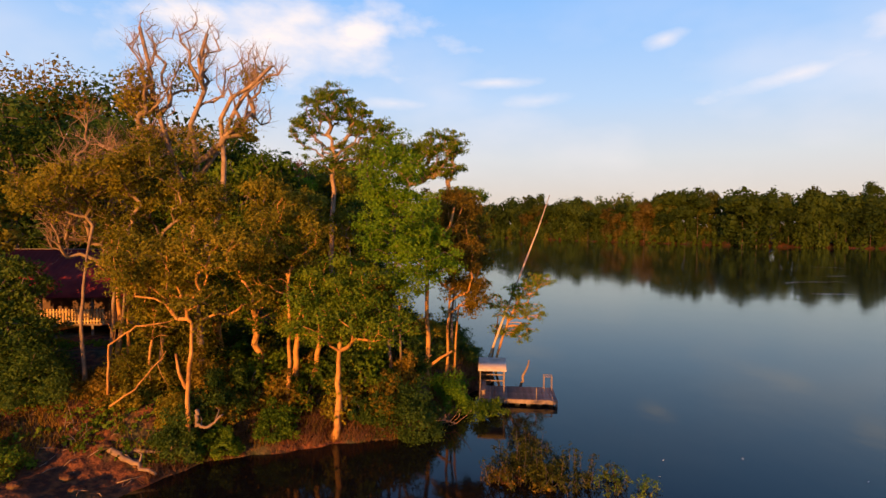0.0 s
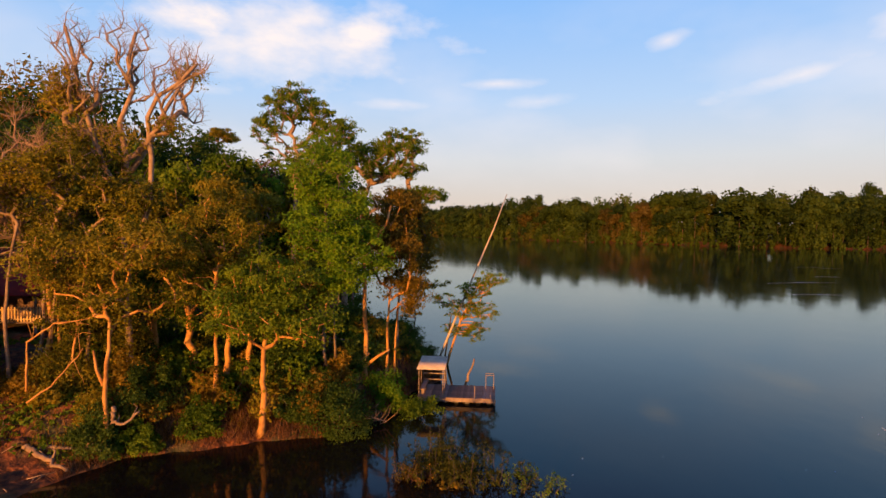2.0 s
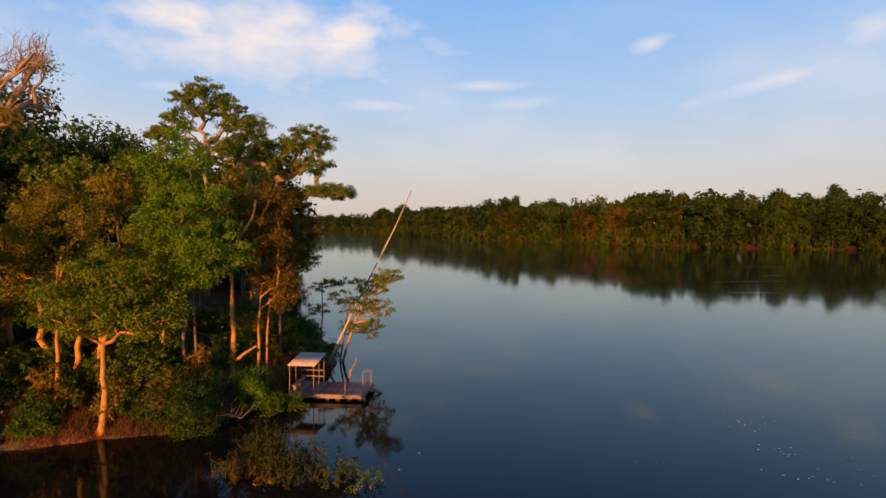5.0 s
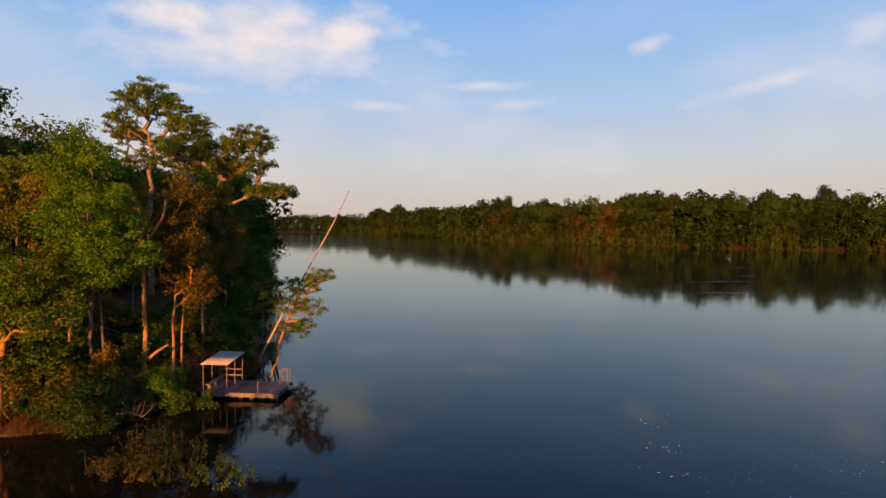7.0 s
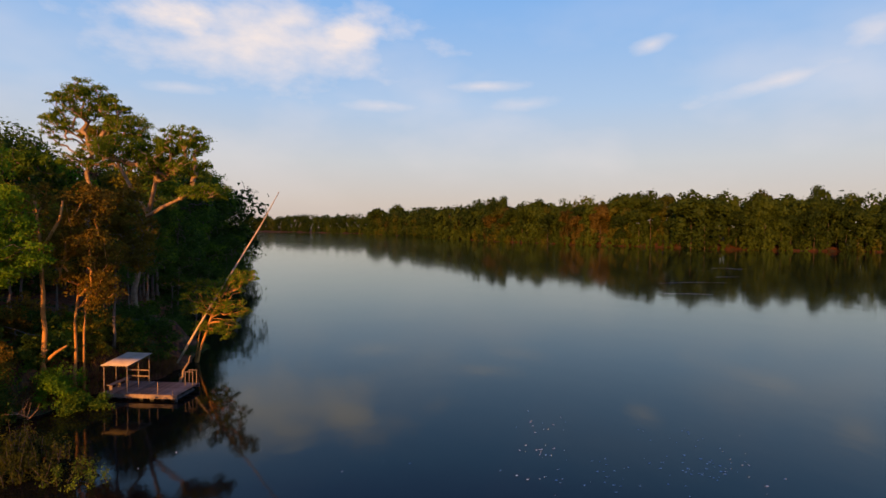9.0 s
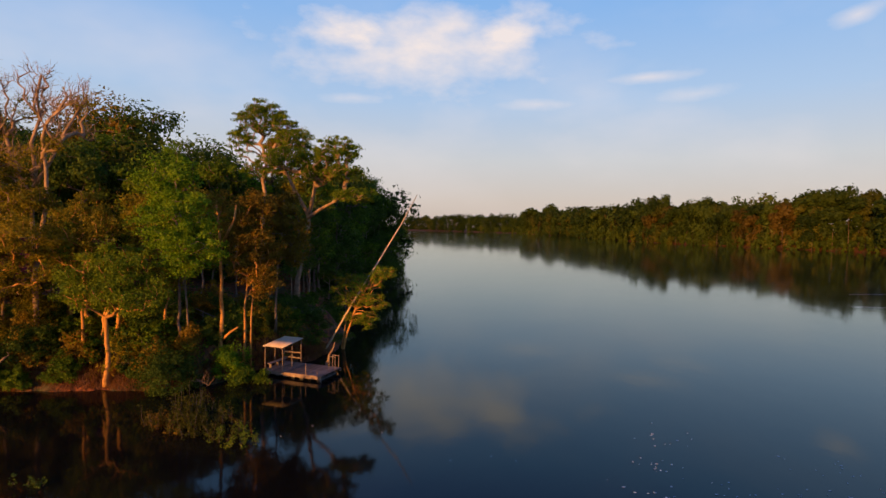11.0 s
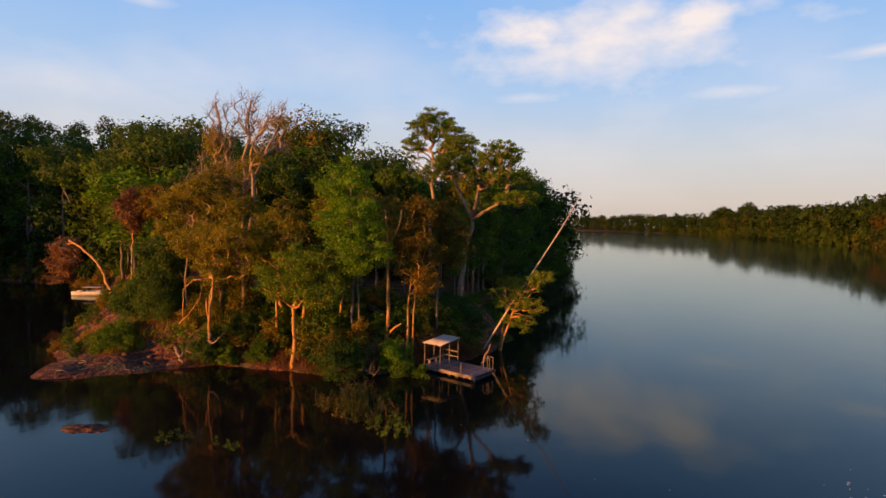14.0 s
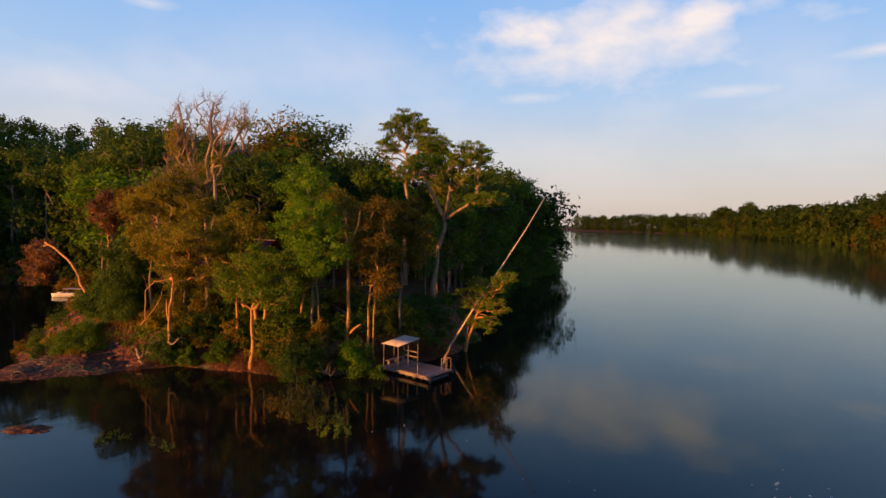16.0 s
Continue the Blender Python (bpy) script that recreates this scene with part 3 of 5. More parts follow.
def tree(name, label, seed, base, trunk, lobes, leaf, bark, r0=0.22, tip=0.02, clump=0.8, per=60, size=0.28, flat=0.6, sides=6,
         category="tree", group="", stems=(), twigs=0, power=0.5, bare=(), wander=0.12, hang=0.25, split=True, shell=None, roots=False, stretch=1.0):
    """A tree at base (x, y): trunk points, lobes and extra stems are offsets from the base in metres; bare: lobes with no leaves."""
    rng = np.random.default_rng(seed)
    x, y = base[:2]
    z = base[2] if len(base) > 2 else gz(x, y) - 0.1
    t = thing(name, pose(x, y, z), label, category, group)
    up = np.array([1, 1, stretch])
    tr = np.array(trunk, float) * up
    stems = [np.array(s) * up for s in stems]
    lobes = [(a, b, c * stretch, d, e, f, n) for a, b, c, d, e, f, n in lobes]
    # resample the trunk with slight bends
    f = np.linspace(0, len(tr) - 1, max(5, 3 * len(tr)))
    pts = np.stack([np.interp(f, np.arange(len(tr)), tr[:, k]) for k in range(3)], 1)
    pts[1:-1, :2] += rng.normal(0, r0 * 0.35, (len(pts) - 2, 2))
    n_trunk = len(pts)
    leafy = lobe_tips(rng, lobes) if lobes else np.zeros((0, 3))
    naked = lobe_tips(rng, bare) if bare else np.zeros((0, 3))
    tips = np.concatenate([leafy, naked])
    nodes = [p for s in stems for p in np.concatenate([np.array([np.interp(np.linspace(0, len(s) - 1, 9), np.arange(len(s)), np.array(s)[:, k]) for k in range(3)]).T])] if roots else []
    pos, par, count, ends = grow(rng, list(pts) + nodes, tips, wander=wander, steps=3 if split else 2)
    n_base = len(pts) + len(nodes)
    if twigs:
        # short forked twigs round every end
        e = pos[ends]
        extra_p0 = np.repeat(e, twigs, axis=0)
        dirs = rng.normal(0, 1, extra_p0.shape) + np.array([0, 0, 0.8]) + 0.5 * np.repeat((e - pos[par[ends]]) / (np.linalg.norm(e - pos[par[ends]], axis=1, keepdims=True) + 1e-6), twigs, axis=0)
        dirs /= np.linalg.norm(dirs, axis=1, keepdims=True)
        extra_p1 = extra_p0 + dirs * rng.uniform(0.4, 1.1, (len(dirs), 1)) * clump
    rad = tip * count ** power
    rad = np.minimum(rad, r0 * 0.8)
    rad[:n_trunk] = np.maximum(np.linspace(r0, max(tip * 2, r0 * 0.55), n_trunk), rad[:n_trunk] * 0.6)
    flare = [r0 * 1.5] + list(rad[1:n_trunk])
    part("trunk", tube_mesh("trunk", [(pts, flare)], bark, 9), t)
    for s in stems:
        part("stem", tube_mesh("stem", [(np.array(s), np.linspace(r0 * 0.75, r0 * 0.4, len(s)))], bark, 8), t)
    k = np.arange(n_base, len(pos))
    if len(k):
        # every limb that leaves the trunk is a part of its own
        limb = np.arange(len(pos))
        for i in k:
            limb[i] = i if par[i] < n_base else limb[par[i]]
        r_start = np.minimum(rad[par[k]], rad[k] * 1.3)
        roots = np.unique(limb[k])
        sets = [limb[k] == i for i in roots] if split else [np.ones(len(k), bool)]
        for pick in sets:
            kk = k[pick]
            v, q = frustums(pos[par[kk]], pos[kk], r_start[pick], rad[kk], sides)
            if twigs:
                mine = np.repeat(np.isin(ends, kk), twigs)
                if mine.any():
                    v2, q2 = frustums(extra_p0[mine], extra_p1[mine], np.full(mine.sum(), tip * 0.7), np.full(mine.sum(), tip * 0.25), 3)
                    q = np.concatenate([q, q2 + len(v)])
                    v = np.concatenate([v, v2])
            ob = part("limb" if split else "branching", mesh_from_arrays("limb", v, q, bark, True), t)
            if not split:
                tagged(ob, kind="stuff")
    if len(leafy):
        v, q = shell_crown(rng, shell, size) if shell else leaf_cloud(rng, leafy, clump, per, size, flat, hang)
        part("crown", mesh_from_arrays("crown", v, q, LEAF[leaf]), t)
    return t


def bush(name, label, seed, x, y, r, h, leaf, per=40, size=0.2, clumps=60, category="bush", group="", z=None):
    """A many-stemmed shrub: bent stems from the ground with leaf clumps over a rounded, uneven outline."""
    rng = np.random.default_rng(seed)
    z = gz(x, y) - 0.05 if z is None else z
    t = thing(name, pose(x, y, z), label, category, group)
    g = rng.normal(0, 1, (clumps, 3))
    g /= np.linalg.norm(g, axis=1, keepdims=True)
    g[:, 2] = np.abs(g[:, 2])
    c = g * rng.uniform(0.35, 1, (clumps, 1)) ** 0.6 * np.array([r, r, h]) * (1 + 0.22 * np.sin(3 * np.arctan2(g[:, 1:2], g[:, :1]) + seed))
    c[:, 2] = np.maximum(c[:, 2], 0.12)
    for k in range(5):
        e = c[k]
        mid = e * np.array([0.35, 0.35, 0.6]) + rng.normal(0, 0.08, 3)
        part("stem", tube_mesh("stem", [([(0.1 * e[0], 0.1 * e[1], -0.1), mid, e], [0.05, 0.03, 0.012])], BARK_GREY, 5), t)
    v, q = leaf_cloud(rng, c, 0.34 * max(r, h) * 0.75, per, size, 0.8, 0.1)
    part("foliage", mesh_from_arrays("foliage", v, q, LEAF[leaf]), t)
    return t


def blades(rng, pts, h, w, lean=0.35):
    """Upright grass blades."""
    n = len(pts)
    a = rng.uniform(0, 2 * np.pi, n)
    s = np.stack([np.cos(a), np.sin(a), np.zeros(n)], 1) * w
    b = np.stack([rng.normal(0, lean, n), rng.normal(0, lean, n), np.ones(n)], 1) * (h * rng.uniform(0.5, 1.3, n))[:, None]
    v = np.stack([pts - s, pts + s, pts + b + s * 0.15, pts + b - s * 0.15], 1)
    return v.reshape(-1, 3), np.arange(4 * n).reshape(-1, 4)


# the tall dead tree with two stems and a few green tufts
tree("dead_tree", "tall half-dead tree with bare pale branching limbs", 3, (-12.9, 33.2, 1.3), [(0, 0, 0), (-0.1, 0.1, 6), (-0.4, 0.2, 11), (-0.5, 0.2, 13.2)],
     [(-3.0, -0.8, 18.2, 1.1, 1.0, 0.9, 34), (-2.4, 0.2, 16.6, 1.3, 1.2, 0.7, 18), (-0.8, 0.4, 20.0, 1.2, 1.0, 1.0, 12), (2.6, -0.6, 17.0, 0.7, 0.7, 0.6, 14), (-2.9, -1.2, 19.4, 1.2, 1.0, 1.0, 18), (2.8, 1.7, 20.4, 1.3, 1.0, 0.8, 14), (-1.0, -0.4, 16.0, 2.6, 1.8, 1.2, 26)], "olive", BARK_DEAD, r0=0.24, tip=0.019, clump=0.9, per=34, size=0.16, twigs=4,
     bare=[(-2.6, -1.0, 21.6, 1.0, 1.2, 1.8, 36), (-2.4, -0.4, 18.6, 1.4, 1.2, 1.8, 30), (-0.2, 0.4, 22.0, 1.5, 1.5, 1.9, 60), (0.9, 0.5, 19.8, 1.0, 1.1, 1.6, 22), (3.2, -1.0, 19.0, 1.3, 1.0, 1.3, 34), (4.6, -1.3, 20.2, 0.9, 0.6, 0.7, 12), (-5.0, -0.6, 15.6, 1.4, 0.8, 0.8, 14), (-1.8, -1.2, 19.6, 1.0, 1.1, 1.5, 30), (2.7, 1.6, 21.0, 1.3, 1.3, 1.6, 40), (3.0, 1.8, 18.6, 1.0, 1.0, 1.2, 18)],
     stems=[[(-0.4, 0.2, 13.6), (0.9, 0.6, 15.8), (1.7, 1.2, 18.2), (3.0, 1.8, 20.8)], [(-0.1, 0.1, 8.6), (0.7, 0, 10.6), (1.4, -0.2, 12.6), (1.6, -0.4, 15.0), (1.5, -0.6, 17.4), (2.2, -0.8, 18.6), (3.4, -1.1, 19.2), (4.6, -1.3, 20.3)], [(-0.5, 0.2, 13.0), (-1.4, -0.1, 14.6), (-1.8, -0.4, 16.6), (-2.3, -0.7, 18.6), (-2.4, -0.9, 20.4), (-2.8, -1.1, 22.4)],
            [(-0.5, 0.2, 13.0), (-0.2, 0.3, 15.0), (-0.6, 0.3, 17.2), (0.2, 0.4, 19.2), (-0.1, 0.4, 21.0), (0.4, 0.4, 22.6)], [(-0.8, 0.1, 13.6), (-2.4, -0.2, 14.6), (-3.8, -0.5, 15.2), (-5.4, -0.6, 15.8)]], wander=0.08, roots=True)
tree("bank_tree", "olive tree crowding the foot of the dead tree", 18, (-14.8, 32.0), [(0, 0, 0), (0.2, 0, 5), (0.1, 0.2, 9.0)],
     [(-0.4, 0.0, 12.6, 2.4, 2.2, 2.4, 62), (2.4, 0.4, 11.2, 1.9, 1.8, 1.8, 40), (-2.0, 0.4, 9.6, 1.8, 1.8, 1.4, 26), (0.2, 0.9, 4.2, 1.7, 1.4, 1.1, 34)], "olive", BARK_TAN, r0=0.12, tip=0.014, clump=0.8, per=100, size=0.16, twigs=3, bare=[(-0.6, 0.2, 14.6, 2.4, 2.0, 1.6, 30)])
tree("bank_tree", "olive tree with thin bare tops on the bank", 19, (-18.4, 31.0), [(0, 0, 0), (-0.2, 0, 4), (0.1, 0.2, 7.5)],
     [(-1.6, 0.4, 11.2, 2.2, 2.2, 1.6, 46), (1.6, 0.2, 12.2, 1.8, 1.8, 1.0, 26)], "olive", BARK_TAN, r0=0.12, tip=0.014, clump=0.8, per=110, size=0.16, twigs=3, bare=[(-0.2, 0.2, 12.2, 2.2, 2.0, 1.4, 26)])
tree("bank_tree", "olive tree in front of the house", 20, (-16.4, 37.8), [(0, 0, 0), (0.2, 0, 3), (0.1, 0.2, 5.0)],
     [(0.0, 0.0, 6.0, 2.2, 2.0, 1.9, 60), (1.4, -0.2, 4.4, 1.5, 1.5, 1.2, 30)], "olive", BARK_TAN, r0=0.1, tip=0.014, clump=0.8, per=110, size=0.16)
# fine-twigged leafless tree
tree("bare_tree", "leafless tree with many fine upright tan twigs", 5, (-18.6, 33.8), [(0, 0, 0), (0.3, 0, 4), (0.2, 0, 7)],
     [], "olive", BARK_TAN, r0=0.13, tip=0.026, clump=1.3, twigs=7, bare=[(-0.4, 0, 11.6, 2.6, 2.6, 4.0, 110), (-2.6, 0, 9.0, 1.4, 1.4, 2.2, 40)], wander=0.05,
     stems=[[(0.4, 0.2, 0), (1.0, 0, 5), (1.2, 0, 9)]])
# olive canopy trees of the bank
tree("bank_tree", "olive-leaved bank tree with a pale forked trunk", 11, (-11.9, 28.6), [(0, 0, 0), (0.1, 0, 4), (0.2, 0.3, 7.0)],
     [(-2.6, 0.8, 10.2, 2.6, 2.4, 1.5, 44), (1.4, 1.2, 10.8, 2.8, 2.6, 1.7, 52), (0.2, 1.0, 8.3, 3.6, 2.6, 1.4, 26)], "olive", BARK_PALE, r0=0.14, tip=0.016, clump=0.85, per=120, size=0.15,
     stems=[[(0.0, 0.0, 3.6), (-0.4, 0.1, 4.4), (-0.6, 0.2, 5.4)]])
tree("bank_tree", "olive bank tree with a slender trunk", 12, (-7.6, 32.2), [(0, 0, 0), (0.2, 0, 4), (0.1, 0.3, 8.0)],
     [(0.2, 0.6, 11.0, 2.3, 2.2, 2.3, 60), (-1.4, 0, 8.6, 2.0, 2.0, 1.4, 26)], "olive", BARK_PALE, r0=0.14, tip=0.016, clump=0.8, per=112, size=0.15)
tree("bank_tree", "pale-trunked tree at the waterline with a spreading green crown", 13, (-4.65, 31.45), [(0, 0, 0), (0.15, -0.1, 2.6), (0.3, -0.3, 5.2)],
     [(-0.9, -0.6, 7.4, 2.8, 2.4, 1.6, 58), (2.2, 0.4, 7.0, 2.6, 2.4, 1.8, 52), (0.6, 0.4, 9.3, 2.6, 2.2, 1.5, 40)], "green", BARK_PALE, r0=0.21, tip=0.018, clump=0.85, per=120, size=0.15)
tree("bank_tree", "bright green feathery tree with a tall full crown", 14, (-1.6, 35.6), [(0, 0, 0), (-0.1, 0, 3), (0.3, -0.6, 7.5), (0.2, -0.8, 12)],
     [(0.6, -1.5, 9.8, 2.9, 2.7, 2.6, 90), (-0.2, -1.2, 13.2, 2.0, 2.0, 2.6, 60), (2.0, -1.2, 7.4, 2.4, 2.2, 2.0, 60)], "bright", BARK_GREY, r0=0.13, tip=0.014, clump=0.8, per=130, size=0.15,
     stems=[[(0.7, 0.1, -0.1), (0.6, 0, 3), (0.5, -0.3, 6.5)]])
tree("bank_tree", "orange-lit pale trunk with a bare side limb and thin leaves", 15, (0.85, 37.4), [(0, 0, 0), (0.05, 0, 4), (-0.15, 0, 8.8), (-0.5, 0.1, 12.2)],
     [(-0.9, 0.3, 12.4, 1.3, 1.3, 1.4, 26), (-1.2, 0.6, 9.6, 0.8, 0.8, 0.8, 8)], "brown", BARK_PALE, r0=0.17, tip=0.017, clump=0.6, per=56, size=0.15,
     stems=[[(-0.15, 0, 8.6), (0.7, -0.2, 9.9), (1.5, -0.5, 11.0), (1.75, -0.6, 12.2)], [(-0.05, 0.1, 1.0), (0.9, -0.2, 1.8), (1.7, -0.3, 2.3)], [(-1.4, -0.2, 0.2), (-0.5, -0.1, 1.3), (0.3, 0, 2.0)]])
tree("bank_tree", "brown-leaved tree on thin twin stems behind the jetty", 16, (2.2, 38.5), [(0, 0, 0), (0.1, 0, 4), (0.3, 0.1, 7.5)],
     [(0.9, 0.3, 9.4, 2.2, 2.4, 2.4, 70), (0.0, 0.2, 11.6, 2.0, 1.8, 1.6, 40), (1.9, 0.0, 7.2, 1.2, 1.5, 1.4, 26), (0.6, 0.6, 13.4, 1.8, 1.8, 1.5, 40)], "brown", BARK_PALE, r0=0.12, tip=0.015, clump=0.8, per=112, size=0.15,
     stems=[[(0.6, 0.1, -0.1), (0.7, 0, 4), (0.9, 0, 6.5)]])
tree("bank_tree", "rusty brown withered tree by the jetty", 17, (2.8, 42.6), [(0, 0, 0), (0.2, 0, 4), (0.4, -0.2, 7)],
     [(1.2, 0.2, 9.8, 1.9, 1.9, 2.0, 50), (2.0, 0, 7.6, 1.2, 1.3, 1.2, 24), (0.6, 0.3, 11.6, 1.6, 1.6, 1.2, 34)], "brown", BARK_GREY, r0=0.12, tip=0.015, clump=0.7, per=110, size=0.15)
# the two tall emergent trees
tree("emergent_tree", "tall emergent tree with a flat open green crown", 21, (-9.4, 61.2, 4.4), [(0, 0, 0), (0.1, 0, 8), (0.3, 0, 14), (0.1, 0, 17.5)],
     [(-0.4, 0, 21.4, 3.4, 3.2, 2.2, 153), (-3.0, 0, 18.6, 1.8, 2, 1.6, 57), (4.8, -0.8, 18.4, 3.0, 2.6, 1.4, 102), (0.2, 0, 15.8, 3.4, 2.8, 2.4, 78), (2.4, 0, 20.2, 2.4, 2.0, 1.5, 61), (4.2, 0, 15.0, 2.4, 2, 1.8, 44)],
     "green", BARK_DEAD, stretch=1.01, r0=0.32, tip=0.022, clump=0.62, per=62, size=0.17, flat=0.5)
tree("emergent_tree", "tall pale forked tree with layered green crown", 22, (-3.4, 59.2), [(0, 0, 0), (0.2, 0, 5), (1.3, 0.2, 10.2)],
     [(5.8, -2.6, 17.2, 3.0, 2.8, 1.6, 129), (-0.8, -1.6, 16.4, 2.8, 2.4, 1.6, 102), (8.2, -2.2, 12.2, 2.8, 2.2, 0.9, 98), (2.6, -2, 16.2, 2.4, 2.2, 1.4, 68), (3.4, -1.6, 14.6, 2.6, 2.4, 1.1, 68), (6.4, -2.2, 14.8, 2.2, 2.0, 1.0, 57)],
     "green", BARK_DEAD, stretch=1.06, r0=0.34, tip=0.024, clump=0.62, per=62, size=0.17, flat=0.5, power=0.55, roots=True,
     stems=[[(1.3, 0.2, 10.0), (-0.2, -0.4, 12.8), (-1.6, -1.2, 16.0)], [(1.3, 0.2, 10.0), (2.4, -0.8, 12.6), (3.4, -1.6, 15.6)], [(1.2, 0.2, 9.8), (3.2, -0.6, 10.8), (5.4, -1.6, 11.6)]])
tree("emergent_tree", "slender tree with a small flat umbrella crown above the forest", 27, (-37.4, 111.0), [(0, 0, 0), (0.6, 0, 14), (2.0, 0, 23.5)],
     [(2.4, 0, 26.4, 2.6, 2.4, 1.0, 70), (4.2, 0, 25.4, 1.6, 1.6, 0.8, 30), (0.4, 0, 25.6, 1.5, 1.5, 0.8, 30)], "olive", BARK_DEAD, r0=0.3, tip=0.026, clump=0.7, per=60, size=0.24, flat=0.5)
tree("withered_tree", "half-bare tree with upright rust-lit stems behind the bank", 28, (-16.1, 72.0), [(0, 0, 0), (0.2, 0, 8), (0.1, 0, 13)],
     [(0, 0, 15.6, 2.6, 2.2, 1.6, 44), (0.4, 0, 12.8, 2.2, 2.0, 1.2, 24)], "rust", BARK_PALE, r0=0.16, tip=0.026, clump=0.8, per=26, size=0.2, bare=[(0, 0, 15.0, 2.4, 2.0, 2.2, 50)], wander=0.05,
     stems=[[(1.2, 0.3, 0), (1.3, 0.2, 9), (1.5, 0, 15.0)], [(-1.3, 0, 0), (-1.2, 0.2, 8), (-1.4, 0.2, 14.6)], [(2.2, 0, 0), (2.3, 0, 8), (2.6, 0.1, 14.2)]])
# leaning tree at the jetty and the long bare pole
tree("leaning_tree", "slender leaning tree with feathery olive leaves over the water", 23, (7.0, 48.2, -0.4), [(0, 0, 0), (0.7, 0, 2.6), (1.4, 0, 4.6), (2.8, 0.2, 7.2)],
     [(4.2, 0.3, 8.2, 1.5, 1.7, 0.7, 44), (2.6, 0.2, 7.2, 1.8, 1.8, 0.9, 56), (1.4, 0, 5.6, 1.7, 1.7, 1.0, 44), (3.5, 0, 5.4, 1.3, 1.5, 0.9, 34), (2.6, 0, 3.6, 1.5, 1.4, 1.0, 40), (-0.1, 0.2, 6.4, 1.2, 1.2, 0.7, 20), (1.2, 0.4, 3.6, 1.4, 1.4, 1.0, 26)], "green", BARK_PALE, r0=0.12, tip=0.013, clump=0.42, per=46, size=0.12, flat=0.45, hang=0.9,
     stems=[[(-0.2, 0.2, 0), (0.2, 0.3, 2.6), (0.5, 0.4, 4.8)]])
pole = thing("leaning_dead_tree", pose(6.0, 46.3, gz(6.0, 46.3) - 0.3), "long bare leaning dead trunk, pale and straight", "dead tree")
zz = pole.matrix_world.translation.z
part("trunk", tube_mesh("trunk", [([(0, 0, 0), (2.1, 2.0, 4.6), (4.2, 4.1, 9.1 - zz), (5.8, 5.6, 12.4 - zz), (7.2, 7.0, 15.7 - zz)], [0.105, 0.09, 0.075, 0.062, 0.04])], BARK_POLE, 8), pole)
tree("sapling", "thin sparse sapling at the shore", 24, (4.0, 56.0), [(0, 0, 0), (0.2, 0, 2.5), (0.1, 0.2, 5)],
     [(-0.2, 0, 3.4, 1.3, 1.2, 0.8, 14), (0.6, 0, 5.8, 1.6, 1.3, 0.8, 18), (2.4, 0, 6.2, 1.8, 1.2, 0.5, 12)], "olive", BARK_GREY, r0=0.09, tip=0.012, clump=0.45, per=36, size=0.17)
# slim trunks under the canopy
for k, (x, y, h, r) in enumerate([(-7.4, 34.2, 5.6, 0.3), (-6.3, 34.1, 5.4, 0.28), (-9.9, 35.2, 5.4, 0.36), (-2.9, 35.4, 5.6, 0.16), (-13.5, 36.5, 5.6, 0.4), (-12.7, 36.2, 5.6, 0.3), (-14.8, 30.8, 6.2, 0.12)]):
    tree("understorey_tree", "slim pale-trunked tree under the canopy", 40 + k, (x, y), [(0, 0, 0), (0.35 * math.sin(k * 2.1), 0.1, h * 0.45), (0.6 * math.sin(k * 2.1 + 0.6), 0.2, h * 0.8)],
         [(0.1, 0.4, h * 1.05, 2.2, 2.2, 1.6, 38), (-0.3, 0.2, h * 0.72, 1.8, 1.6, 1.0, 14)], ("olive", "green", "green")[k % 3], BARK_PALE, r0=r * 0.72, tip=0.013, clump=0.85, per=104, size=0.15, group="trees of the river bank",
         bare=[(0.2, 0.0, h * 0.62, 1.2, 1.2, 0.8, 5)])
tree("twin_stem_tree", "tall pale twin-stemmed tree with thin olive leaves", 26, (-18.0, 34.0), [(0, 0, 0), (-0.2, 0, 5.0), (-0.7, 0, 9.6)],
     [(-0.4, 0.2, 8.6, 1.8, 1.8, 1.4, 26), (0.4, 0, 6.6, 1.4, 1.4, 0.9, 14)], "olive", BARK_PALE, r0=0.17, tip=0.016, clump=0.7, per=60, size=0.15, stems=[[(0.4, 0.1, 0), (0.35, 0.1, 4.6), (-0.1, 0.1, 7.6)]])
tree("leafy_tree", "low dense green tree beside the house", 71, (-25.6, 34.0), [(0, 0, 0), (0.1, 0, 2.5), (0, 0, 4)],
     [(0, 0, 4.0, 2.4, 2.4, 1.6, 70), (1.2, -0.8, 2.4, 2.0, 2.0, 1.2, 40)], "green", BARK_GREY, r0=0.16, tip=0.016, clump=0.8, per=46, size=0.3)
tree("leafy_tree", "dense dark green tree on the bank before the house", 72, (-22.6, 31.0), [(0, 0, 0), (0.1, 0, 3), (0, 0, 5)],
     [(-0.4, 0, 5.6, 2.3, 2.2, 2.0, 90), (0.6, -0.6, 3.2, 2.4, 2.2, 1.6, 80), (0.8, -1.2, 1.4, 2.2, 2.0, 1.0, 40)], "dark", BARK_GREY, r0=0.14, tip=0.016, clump=0.75, per=90, size=0.17)
tree("leafy_tree", "dense olive tree by the inlet", 73, (-29.5, 37.5), [(0, 0, 0), (0.1, 0, 4), (0, 0, 6)],
     [(0, 0, 7.4, 2.8, 2.8, 2.4, 90), (1.2, -0.8, 4.4, 2.4, 2.4, 1.6, 40)], "olive", BARK_GREY, r0=0.18, tip=0.018, clump=0.9, per=40, size=0.32)
